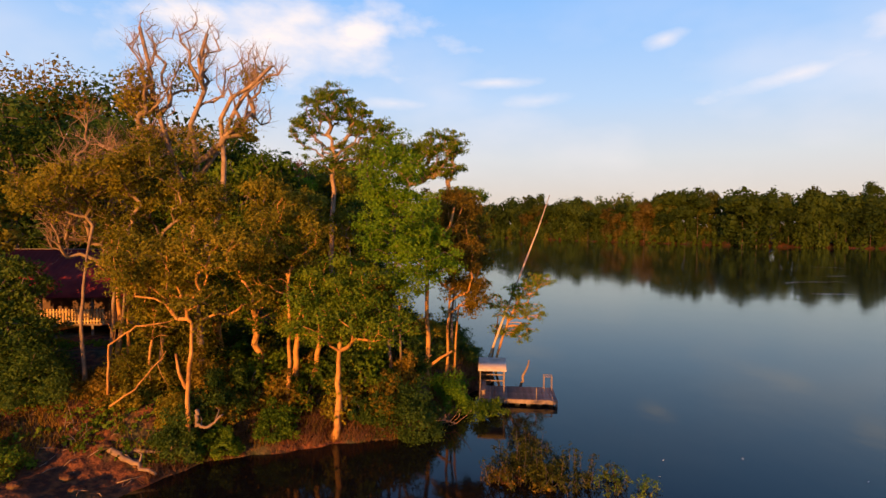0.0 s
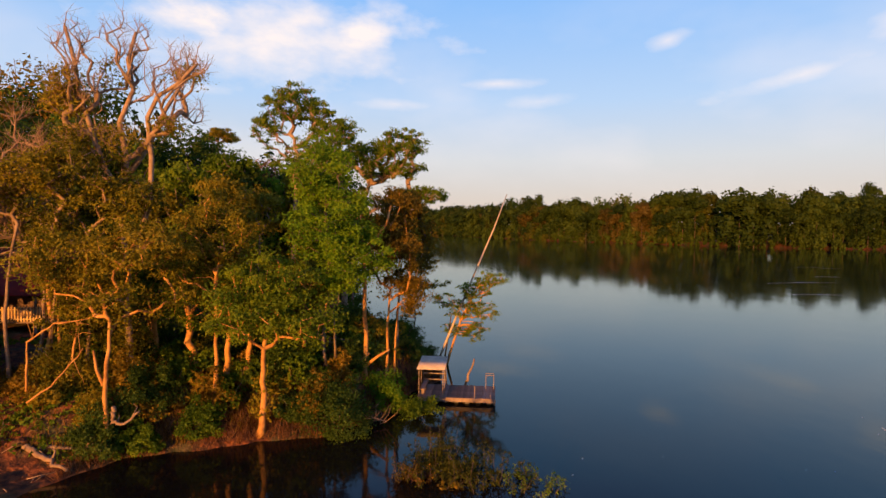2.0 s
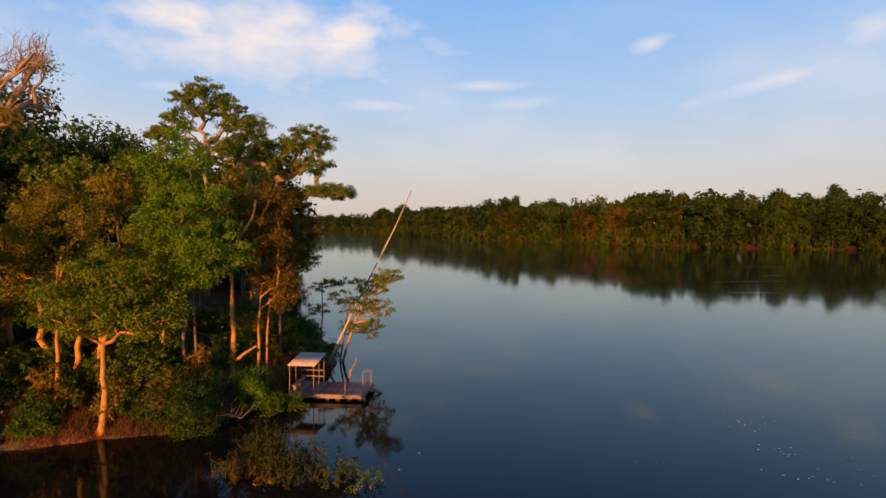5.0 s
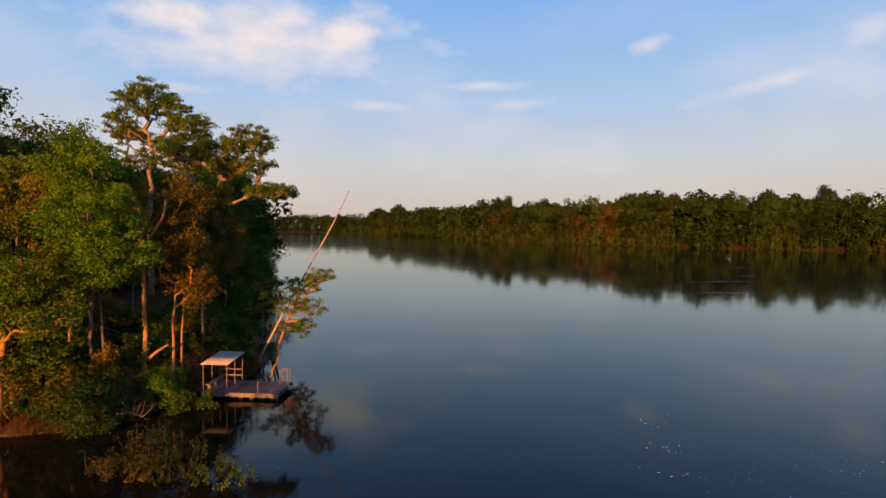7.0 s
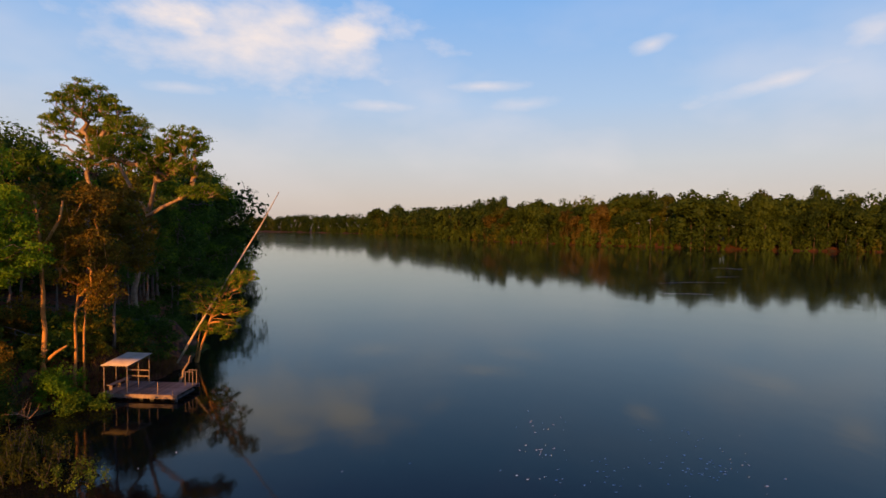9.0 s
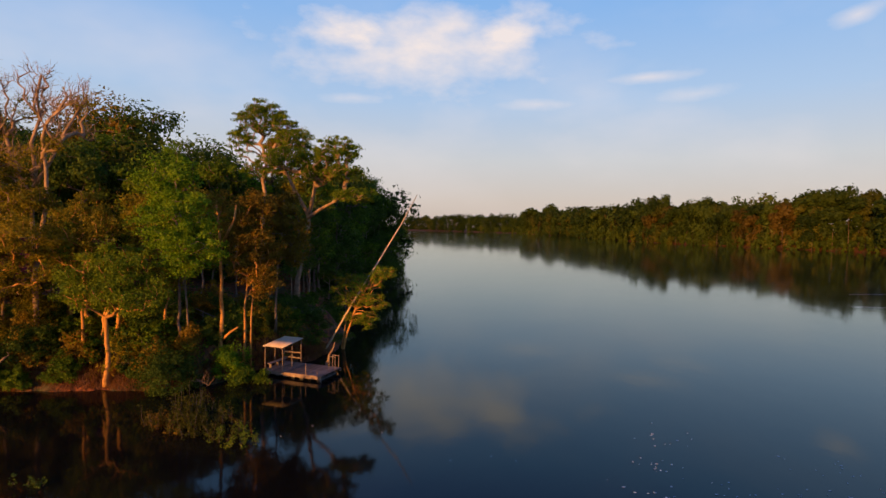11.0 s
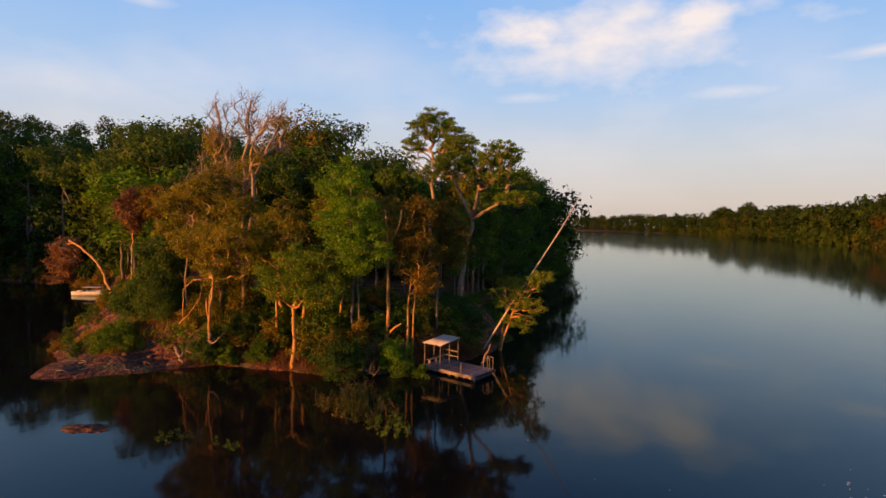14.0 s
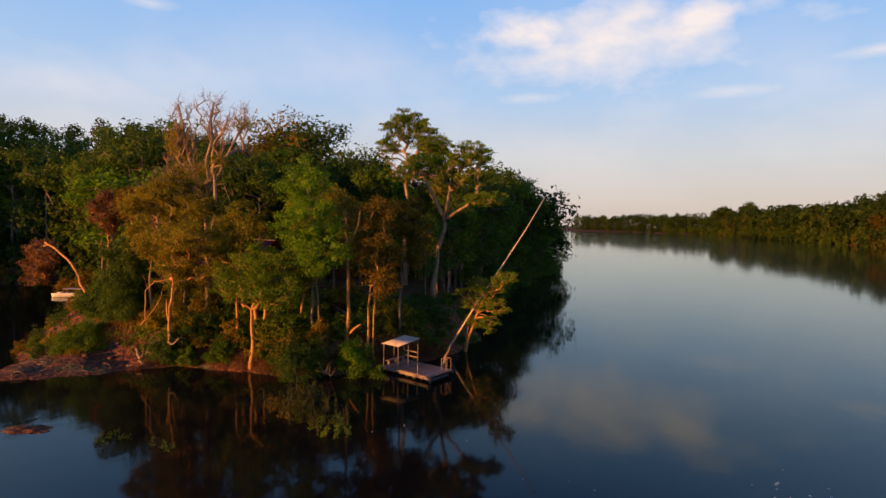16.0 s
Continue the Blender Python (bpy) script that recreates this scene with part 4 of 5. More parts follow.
# withered reddish trees by the inlet
tree("withered_tree", "small withered tree with rust-red leaves", 61, (-44.0, 40.5), [(0, 0, 0), (0.1, 0, 6), (0.3, 0, 8.6)],
     [(0.4, 0, 10.8, 2.3, 2.3, 3.2, 100)], "rust", BARK_PALE, r0=0.16, tip=0.025, clump=0.8, per=44, size=0.26)
tree("withered_tree", "small withered tree with brown leaves", 62, (-39.5, 41.5), [(0, 0, 0), (-0.1, 0, 6.5), (-0.4, 0, 9)],
     [(-0.4, 0, 11.4, 2.5, 2.4, 2.8, 90)], "brown", BARK_PALE, r0=0.16, tip=0.025, clump=0.8, per=44, size=0.26)
tree("fallen_tree", "arching half-fallen tree with dry rust-red crown over the inlet", 63, (-42.5, 37.0), [(0, 0, 0), (-2.0, -0.2, 3.4), (-5.5, -0.6, 6.0), (-8.4, -1.0, 7.0)],
     [(-9.6, -1.0, 5.2, 2.4, 2.2, 2.6, 90), (-10.8, -1.0, 2.4, 1.5, 1.5, 1.9, 40)], "rust", BARK_PALE, r0=0.2, tip=0.022, clump=0.75, per=30, size=0.24, twigs=3, hang=0.6)

# ---- forest behind ----
PROTO = []


def mid_tree(seed, leaf, h, w, flat, size=0.45, bark=BARK_GREY):
    """A forest tree: a cauliflower dome of small lobes over a skirt of lower ones."""
    rng = np.random.default_rng(seed)
    lobes = [(0, 0, h * 0.84, w * 0.6, w * 0.6, h * 0.13, 360)]
    for k in range(8):
        a = k * 0.785 + rng.uniform(-0.3, 0.3)
        r = w * rng.uniform(0.34, 0.48)
        lobes.append((math.cos(a) * w * 0.62, math.sin(a) * w * 0.62, h * rng.uniform(0.66, 0.86), r, r, r * flat * 1.3, 235))
    for k in range(6):
        a = k * 1.05 + rng.uniform(0, 0.8)
        r = w * rng.uniform(0.32, 0.46)
        lobes.append((math.cos(a) * w * 0.5, math.sin(a) * w * 0.5, h * rng.uniform(0.3, 0.62), r, r, r * 1.1, 160))
    frame_lobes = [(*l[:6], 5) for l in lobes]
    return tree("forest_tree", {"dark": "dark green rainforest tree with a dense domed crown", "green": "green rainforest tree with a rounded crown", "olive": "olive green rainforest tree",
                                "brown": "brownish rainforest tree half in leaf", "bright": "fresh green rainforest tree"}[leaf], seed, (0, 0, 0), [(0, 0, 0), (0.3, 0, h * 0.3), (0, 0, h * 0.6)],
                frame_lobes, leaf, bark, r0=0.24, tip=0.035, size=size, sides=3, split=False, shell=lobes, group="forest behind the bank")


PROTO = [mid_tree(100 + i, leaf, h, w, flat) for i, (leaf, h, w, flat) in enumerate([("dark", 22, 5.5, 0.6), ("green", 20, 4.5, 0.6), ("olive", 18, 4.2, 0.55), ("dark", 24, 4.6, 0.7), ("bright", 17, 4.4, 0.6), ("brown", 18, 4.0, 0.5), ("brown", 28, 6.0, 0.7)])]
used = [False] * len(PROTO)


def plant(i, x, y, s, a, protos, flags, sink=0.3, wide=1.0):
    m = Matrix.Translation((x, y, gz(x, y) - sink)) @ Matrix.Rotation(a, 4, "Z") @ Matrix.Diagonal((s * wide, s * wide, s, 1))
    if not flags[i]:
        flags[i] = True
        protos[i].matrix_basis = m
        return protos[i]
    c = copy_thing(protos[i], Matrix.Identity(4))
    c.matrix_basis = m
    return c


# the trees that make the skyline: x, y, height, kind
for x, y, h, i, w in [(-26.5, 73.5, 22.5, 0, 1.0), (-22.5, 70, 20.5, 0, 0.9), (-31, 76, 21, 3, 1.1), (-44, 78.5, 29.5, 0, 1.1), (-48, 76.6, 31, 6, 1.0), (-52, 80, 29, 0, 1.1), (-51.5, 73, 30, 6, 1.0), (-36, 66, 22, 1, 1.0), (-40.5, 82, 22, 1, 1.0), (-48, 91, 23, 1, 1.1), (-42, 95, 21, 3, 1.0),
                      (-31.7, 51, 19, 0, 0.9), (-28.7, 53, 19.5, 3, 0.9), (-35, 49, 20.5, 0, 0.9), (-38.5, 55, 20, 1, 0.9), (-24, 57, 17, 1, 0.9), (-19, 55, 15.5, 1, 0.8), (-14, 52, 14, 2, 0.8), (-10, 50, 12.5, 2, 0.8), (-17, 64, 18, 1, 0.9),
                      (-55, 47.5, 18.5, 4, 1.4), (-51, 52, 18, 4, 1.1), (-6, 50, 11, 2, 0.7), (-2, 55, 12, 0, 0.6), (-4.5, 62, 12.5, 3, 1.2), (-5.5, 66.5, 14.5, 0, 1.1), (-7, 71, 16, 1, 1.1), (-8.5, 76, 15, 0, 1.2), (-10, 82, 16, 3, 1.3), (-11.5, 90, 17, 1, 1.4), (-7, 68, 14, 0, 0.9), (-8, 75, 18, 1, 0.9), (-8, 82, 22, 0, 0.9), (-10, 88, 23, 3, 1.0), (-11, 93, 12, 0, 1.2), (-6.5, 78, 10, 3, 1.2), (-13, 100, 13, 1, 1.3), (-19.5, 148, 21, 3, 0.62), (-18.0, 143, 13, 0, 1.4), (-17.6, 151, 11, 0, 1.5), (-17.0, 136, 11, 1, 1.5), (-15.6, 127, 11, 0, 1.5), (-14.0, 117, 11, 3, 1.5), (-12.6, 108, 10, 1, 1.5), (-19, 152, 14, 1, 1.2), (-20.5, 140, 19, 1, 1.0), (-6.6, 85, 8, 0, 1.6), (-4.0, 70, 7, 3, 1.6),
                      (-14.2, 100, 24, 0, 1.0), (-17.5, 111, 23.5, 1, 1.1), (-21, 124, 23.5, 0, 1.1), (-25, 137, 24, 3, 1.1), (-30, 150, 22, 0, 1.0), (-16, 68, 17, 4, 0.9), (-10, 72, 18, 2, 0.9)]:
    plant(i, x, y, h / (22, 20, 18, 24, 17, 18, 28)[i], (x * 7.3 + y) % 6.28, PROTO, used, 0.3, w)

rng = np.random.default_rng(7)


def scatter(count, x0, x1, y0, y1, land, dmin, dmax, gap, seed, avoid=()):
    """Places on land at dmin to dmax metres from the shore, no two nearer than gap."""
    r = np.random.default_rng(seed)
    got = []
    X, Y = r.uniform(x0, x1, count * 40), r.uniform(y0, y1, count * 40)
    D = shore_distance(X, Y, land)
    for x, y, d in zip(X, Y, D):
        if dmin < d < dmax and all((x - a) ** 2 + (y - b) ** 2 > gap * gap for a, b in got) and all((x - a) ** 2 + (y - b) ** 2 > c * c for a, b, c in avoid):
            got.append((x, y))
            if len(got) == count:
                break
    return got


keep = [(-8, 38, 13), (-24, 42, 8)]
for x, y in scatter(44, -75, -6, 44, 110, NEAR_LAND, 1.5, 60, 4.6, 21, keep):
    plant(int(rng.integers(0, 6)), x, y, rng.uniform(0.55, 0.9), rng.uniform(0, 6.28), PROTO, used)
for x, y in scatter(28, -120, -55, 44, 120, NEAR_LAND, 0.5, 70, 6.0, 22, keep):
    plant(int(rng.choice([0, 0, 0, 1, 3, 3, 5])), x, y, rng.uniform(0.8, 1.15), rng.uniform(0, 6.28), PROTO, used, wide=1.2)
for x, y in scatter(24, -135, -58, 20, 75, NEAR_LAND, 1.0, 14, 5.0, 25):
    plant(int(rng.choice([0, 0, 1, 3, 3])), x, y, rng.uniform(1.05, 1.3), rng.uniform(0, 6.28), PROTO, used, wide=1.0)
for x, y in scatter(24, -70, 0, 80, 240, NEAR_LAND, 2.0, 10, 5.0, 23):
    plant(int(rng.choice([0, 1, 3, 3, 2])), x, y, rng.uniform(0.62, 0.85), rng.uniform(0, 6.28), PROTO, used)


def far_tree(seed, leaf, h, w):
    r = np.random.default_rng(seed)
    t = thing("far_tree", pose(0, 0, 0), {"dark": "dark green far-bank forest tree", "green": "green far-bank forest tree", "olive": "olive far-bank forest tree, evening sun put into its leaf colour", "brown": "brownish far-bank forest tree"}[leaf], "tree", "forest of the far bank")
    part("trunk", tube_mesh("trunk", [([(0, 0, 0), (0.3, 0, h * 0.25), (0, 0.2, h * 0.5)], [0.25, 0.2, 0.12])], BARK_DARK, 5), t)
    lobes = [(0, 0, h * 0.84, w * 0.62, w * 0.62, h * 0.15, 340)]
    for k in range(6):
        a = k * 1.05 + r.uniform(-0.3, 0.3)
        q = w * r.uniform(0.36, 0.5)
        lobes.append((math.cos(a) * w * 0.66, math.sin(a) * w * 0.66, h * r.uniform(0.66, 0.86), q, q, q * 0.9, 160))
    for k in range(5):
        a = k * 1.26 + r.uniform(-0.4, 0.4)
        q = w * r.uniform(0.3, 0.5)
        lobes.append((math.cos(a) * w * 0.55, math.sin(a) * w * 0.55, h * (0.1 + 0.11 * k + r.uniform(-0.03, 0.03)), q, q, q * 1.8, 130))
    v, q = shell_crown(r, lobes, 1.5, rough=0.4, inner=0.35, outer=1.05)
    part("crown", mesh_from_arrays("crown", v, q, LEAF_FAR[leaf]), t)
    return t


FAR = [far_tree(200 + i, leaf, h, w) for i, (leaf, h, w) in enumerate([("dark", 33, 8.5), ("green", 29, 8.0), ("dark", 27, 8.5), ("green", 36, 7.5), ("brown", 28, 8.0), ("olive", 32, 7.0)])]
fused = [False] * len(FAR)
for count, box4, dmin, dmax, gap, seed in ((200, (100, 480, 290, 580), 0.5, 22, 6.0, 31), (36, (105, 480, 300, 640), 24, 60, 12, 32), (50, (-30, 130, 540, 1100), 0.5, 14, 8, 33)):
    for x, y in scatter(count, *box4, FAR_LAND, dmin, dmax, gap, seed):
        # olive and brown kinds from y 380 on paint the sunlit stretch by leaf colour
        plant(int(rng.choice([0, 0, 0, 0, 1, 2, 2, 2, 2, 3, 3, 3] if y < 380 else [0, 1, 1, 1, 2, 3, 5, 5, 4, 2])), x, y, rng.uniform(0.72, 1.1) * (1.12 if y > 400 else 1), rng.uniform(0, 6.28), FAR, fused)


# taller trees that break the far skyline: x, y, top
for x, y, top, i, wide in ((126, 547, 46, 3, 0.9), (117, 552, 44, 0, 0.8), (226, 366, 40, 0, 1.35), (234, 362, 38.5, 2, 1.2), (206, 431, 45, 2, 1.1), (214, 425, 43, 0, 1.2), (276, 365, 43, 5, 0.8), (330, 380, 47, 3, 0.9), (300, 372, 42, 1, 1.0),
                           (-30, 1115, 57, 2, 1.2), (11, 1128, 62, 0, 1.2), (66, 1032, 55, 2, 1.1)):
    plant(i, x, y, (top - gz(x, y)) / (33, 31, 29, 36, 28, 33)[i] / 0.97, x % 6.28, FAR, fused, 0.3, wide)


def woods(name, label, places, seed, hmin, hmax, size, leaves=34, heart=0.0):
    """Uncounted far woods in one mesh: leafy domes from the ground to the tops, four shades of leaf."""
    r = np.random.default_rng(seed)
    vs, qs, mats, off = [], [], [], 0
    p = np.array(places)
    z = ground_height(p[:, 0], p[:, 1])
    for (x, y), g in zip(places, z):
        h = r.uniform(hmin, hmax)
        w = h * r.uniform(0.2, 0.3)
        lobes = [(x, y, g + h * 0.80, w * 0.9, w * 0.9, h * 0.2, leaves * 3)]
        for k in range(4):
            a = r.uniform(0, 6.28)
            q = w * r.uniform(0.5, 0.7)
            lobes.append((x + math.cos(a) * w * 0.6, y + math.sin(a) * w * 0.6, g + h * (0.07 + 0.19 * k), q, q, q * 1.1, int(leaves * 1.5)))
        v, q = shell_crown(r, lobes, size, heart)
        vs.append(v)
        qs.append(q + off)
        off += len(v)
        mats.append(np.full(len(q), r.choice([0, 0, 0, 1, 1, 2])))
    me = mesh_from_arrays(name, np.concatenate(vs), np.concatenate(qs), LEAF_FAR["dark"])
    for leaf in ("green", "olive", "brown"):
        me.materials.append(LEAF_FAR[leaf])
    me.polygons.foreach_set("material_index", np.concatenate(mats).astype(np.int32))
    tagged(new(name, me), label, "forest", kind="stuff")


woods("far_shore_thicket", "dense low thicket along the far waterline", scatter(240, 90, 480, 285, 560, FAR_LAND, -2, 2.5, 2.8, 61), 62, 6, 11, 1.3, 24)
woods("bend_thicket", "dense low thicket along the waterline of the bend", scatter(240, -160, 130, 520, 1350, FAR_LAND, -2, 4, 3.6, 63), 64, 9, 17, 2.2, 26)
woods("inlet_thicket", "dense shaded undergrowth along the inlet", scatter(130, -135, -40, 15, 80, NEAR_LAND, -0.6, 12, 2.8, 65, [(-52, 41, 19)]), 66, 5, 10, 0.75, 40)
woods("hill_forest", "dense rainforest covering the hill behind the inlet", scatter(280, -420, -60, -40, 330, NEAR_LAND, 0.5, 260, 8.0, 41), 42, 17, 24, 0.95, 80)
# out of view: added on the south bank to throw shade over the river
woods("south_forest", "unseen dense rainforest added on the south bank as a shade caster", scatter(190, -40, 460, -220, -25, SOUTH_LAND, 0.5, 75, 9.5, 39), 40, 18, 26, 2.6, 9, heart=0.5)
# out of view: added on the ridge to block low sun from the hill
woods("inlet_forest", "unseen dense rainforest added southwest of the inlet to shade the hill", scatter(220, -330, -120, -330, 40, NEAR_LAND, 0.5, 70, 8.5, 49), 50, 20, 27, 1.5, 16, heart=0.5)
woods("shore_forest", "dense rainforest along the near bank downstream", scatter(190, -330, -10, 110, 900, NEAR_LAND, 0.5, 45, 7.5, 43), 44, 17, 25, 1.0, 54)
woods("downstream_thicket", "dense dark trees crowding the near shore downstream", scatter(130, -140, -15, 112, 480, NEAR_LAND, -1, 10, 5.5, 57), 58, 14, 22, 0.9, 40)
woods("back_forest", "dense rainforest behind the bank trees", scatter(110, -75, -12, 55, 190, NEAR_LAND, 12, 110, 7.0, 47, [(-24, 42, 16), (-8, 45, 16)]), 48, 14, 20, 0.7, 80)
woods("bend_forest", "dense rainforest closing the far bend of the river", scatter(300, -420, 130, 545, 1600, FAR_LAND, 0.5, 34, 9, 55), 56, 26, 45, 2.8, 36)
woods("far_forest", "dense far-bank rainforest filling the bend of the river", scatter(240, -900, 700, 260, 1950, FAR_LAND, 0.5, 90, 12, 45), 46, 28, 40, 2.6, 26)


# ---- the jetty ----
def jetty():
    t = thing("jetty", pose(7.41, 38.8, -0.04, 0, 0, -8), "grey weathered plank jetty floating at the bank", "jetty")
    hx, hy = 2.75, 1.52
    for y in (-hy + 0.12, -0.5, 0.5, hy - 0.12):
        part("joist", box(bmesh.new(), -hx, hx, y - 0.06, y + 0.06, 0.30, 0.47, 0.01), t, "dark wooden joist under the planks", BARK_DARK)
    for k in range(7):
        bm = bmesh.new()
        x = -hx + 0.4 + k * 0.78
        bmesh.ops.create_cone(bm, cap_ends=True, segments=14, radius1=0.17, radius2=0.17, depth=2 * hy - 0.5, matrix=pose(x, 0, 0.04, 90, 0, 0))
        part("float_drum", bm, t, "dark floating drum", FLOAT_DARK)
    me = None
    n = 24
    w = 2 * hx / n
    for k in range(n):
        if me is None:
            bm = bmesh.new()
            box(bm, -w / 2 + 0.006, w / 2 - 0.006, -hy, hy, -0.02, 0.02, 0.005)
            me = bpy.data.meshes.new("plank")
            bm.to_mesh(me)
            bm.free()
            me.materials.append(PLANK)
        p = part("plank", me, t)
        p.location = (-hx + w * (k + 0.5), ((k * 37) % 11 - 5) * 0.006, 0.49 + ((k * 17) % 5) * 0.002)
    for y, nm in ((-hy - 0.02, "edge_board"), (hy + 0.02, "edge_board")):
        bm = bmesh.new()
        box(bm, -hx, hx, y - 0.02, y + 0.02, 0.22, 0.50, 0.006)
        part(nm, bm, t, "worn pale edge board", POST_WOOD)
    # guard rail frames at the outer corners, a mooring pile
    for y in (1.35, 0.8):
        for x in (2.05, 2.62):
            part("rail_post", box(bmesh.new(), x - 0.022, x + 0.022, y - 0.022, y + 0.022, 0.5, 1.5, 0.005), t, "pale wooden rail post", POST_WOOD)
        part("rail_bar", box(bmesh.new(), 2.0, 2.67, y - 0.026, y + 0.026, 1.5, 1.545, 0.005), t, "pale wooden rail bar", POST_WOOD)
    for x, y, h in ((1.3, -1.42, 1.35), (2.4, -1.42, 0.75)):
        part("mooring_post", box(bmesh.new(), x - 0.022, x + 0.022, y - 0.022, y + 0.022, 0.3, h, 0.005), t, "thin mooring post", POST_WOOD)
    part("pile", tube_mesh("pile", [([(2.7, -1.48, -1.5), (2.7, -1.48, 0.45)], [0.07, 0.07])], BARK_DARK, 8), t, "dark wooden pile")
    return t


def shelter():
    t = thing("shelter", pose(5.62, 38.95, 0.472, 0, 0, -8), "open shelter with pale sheet roof on wooden posts", "shelter")
    rx, ry = 0.95, 1.42
    for x in (-rx + 0.1, rx - 0.1):
        for y in (-ry + 0.15, 0.0, ry - 0.15):
            bm = bmesh.new()
            box(bm, x - 0.026, x + 0.026, y - 0.026, y + 0.026, 0, 2.04 + 0.09 * y, 0.006)
            part("post", bm, t, "pale wooden post", POST_WOOD)
    for x in (-rx + 0.1, rx - 0.1):
        ob = part("beam", box(bmesh.new(), -0.035, 0.035, -ry, ry, -0.04, 0.04, 0.006), t, "", POST_WOOD)
        ob.matrix_basis = pose(x, 0, 2.0, math.degrees(math.atan(0.09)), 0, 0)
    # corrugated sheet with thickness
    n, k = 2, 30
    xs, ys = np.linspace(-rx - 0.05, rx + 0.05, k), np.linspace(-ry - 0.05, ry + 0.05, n)
    vs = [(x, y, z0 + 2.065 + 0.09 * y + 0.012 * math.sin(x * 26)) for z0 in (0.0, 0.012) for y in ys for x in xs]
    o = n * k
    qs = []
    for i in range(k - 1):
        qs += [(i, k + i, k + i + 1, i + 1), (o + i, o + i + 1, o + k + i + 1, o + k + i), (i, i + 1, o + i + 1, o + i), (k + i, o + k + i, o + k + i + 1, k + i + 1)]
    qs += [(0, o, o + k, k), (k - 1, 2 * k - 1, o + 2 * k - 1, o + k - 1)]
    part("roof", mesh_from_arrays("roof", np.array(vs), np.array(qs), ROOF_PALE), t, "pale corrugated sheet roof")
    for z in (0.45, 0.9):
        bm = bmesh.new()
        box(bm, -rx + 0.1, rx - 0.1, ry - 0.18, ry - 0.12, z, z + 0.09, 0.006)
        part("rail", bm, t, "", POST_WOOD)
    bm = bmesh.new()
    box(bm, -rx + 0.15, -rx + 0.5, -ry + 0.3, ry - 0.3, 0.40, 0.45, 0.008)
    for y in (-0.9, 0, 0.9):
        box(bm, -rx + 0.2, -rx + 0.45, y - 0.03, y + 0.03, 0, 0.40, 0.006)
    part("bench", bm, t, "plank bench along the shelter", PLANK)
    return t


jetty()
shelter()


# ---- house ----
def house():
    g = gz(-23, 43)
    t = thing("house", pose(-20.6, 44.0, g, 0, 0, 4), "low wooden house with a red sheet roof on stilts", "house")
    z0 = 7.15 - g
    zr = 10.4 - g
    bm = bmesh.new()
    box(bm, -11.4, 2.0, -1.2, 5.0, 0.7, z0 - 0.1, 0.02)
    part("wall", bm, t, "dark plank walls", WALL_DARK)
    # roof: two corrugated slopes
    for s, y0, y1 in ((0, -3.4, 2.0), (1, 7.2, 2.0)):
        n = 90
        xs = np.linspace(-12.4, 2.8, n)
        vs = []
        for dz in (0.0, 0.05):
            for y, z in ((y0, z0), (y1, zr)):
                vs += [(x, y, z + dz + 0.02 * math.sin(x * 16)) for x in xs]
        qs = []
        for i in range(n - 1):
            qs += [(i, i + 1, n + i + 1, n + i), (2 * n + i, 3 * n + i, 3 * n + i + 1, 2 * n + i + 1), (i, 2 * n + i, 2 * n + i + 1, i + 1), (n + i, n + i + 1, 3 * n + i + 1, 3 * n + i)]
        slope = part("roof_slope", mesh_from_arrays("roof_slope", np.array(vs), np.array(qs), ROOF_RED), t, "red corrugated roof slope")
        if s == 0:
            front = slope
    bm = bmesh.new()
    box(bm, -0.3, 0.3, -1.5, 1.5, -0.02, 0.02)
    sk = part("skylight", bm, front, "pale translucent skylight strip", WHITE_SHEET)
    sk.matrix_basis = pose(-6.5, 0.55, (z0 + zr) / 2 + 0.55, math.degrees(math.atan2(zr - z0, 5.4)), 0, 0)
    bm = bmesh.new()
    box(bm, -12.4, 2.8, 1.9, 2.1, zr + 0.04, zr + 0.1, 0.01)
    part("ridge_cap", bm, t, "dull grey-brown ridge cap", PLANK)
    for x in (-6.7, -3.2, 1.0):
        bm = bmesh.new()
        box(bm, x - 0.08, x + 0.08, -3.1, -2.94, -0.6, z0, 0.01)
        part("post", bm, t, "pale veranda post", POST_WOOD)
    bm = bmesh.new()
    box(bm, -11.2, 2.0, -3.1, -1.2, 0.75, 0.9, 0.01)
    part("veranda_floor", bm, t, "", PLANK)
    rail = thing("picket_rail", Matrix.Identity(4), "ochre picket railing of the veranda", "railing")
    rail.matrix_world = pose(-20.6, 44.0, g, 0, 0, 4)
    for z in (1.05, 1.75):
        bm = bmesh.new()
        box(bm, -6.7, -2.3, -3.2, -3.15, z, z + 0.08, 0.006)
        part("bar", bm, rail, "", PICKET)
    bm = bmesh.new()
    box(bm, -0.05, 0.05, -0.015, 0.015, 0, 1.1, 0.004)
    me = bpy.data.meshes.new("picket")
    bm.to_mesh(me)
    bm.free()
    me.materials.append(PICKET)
    for k in range(21):
        p = part("picket", me, rail)
        p.location = (-6.6 + k * 0.21, -3.22, 0.9)
    return t


house()


def shed():
    t = thing("shed", pose(-34.0, 46.5, gz(-34.0, 46.5)), "small hut with a slate-blue roof", "hut")
    bm = bmesh.new()
    box(bm, -1.6, 1.6, -1.4, 1.4, 0, 4.4, 0.02)
    part("wall", bm, t, "", WALL_DARK)
    bm = bmesh.new()
    box(bm, -2.0, 2.0, -1.8, 1.8, 4.42, 5.2, 0.25)
    part("roof", bm, t, "slate-blue roof", BLUE_PAINT)
    bm = bmesh.new()
    box(bm, 0.5, 1.6, -1.84, -1.81, 4.75, 4.95)
    part("strip", bm, t, "white strip", WHITE_SHEET)


shed()


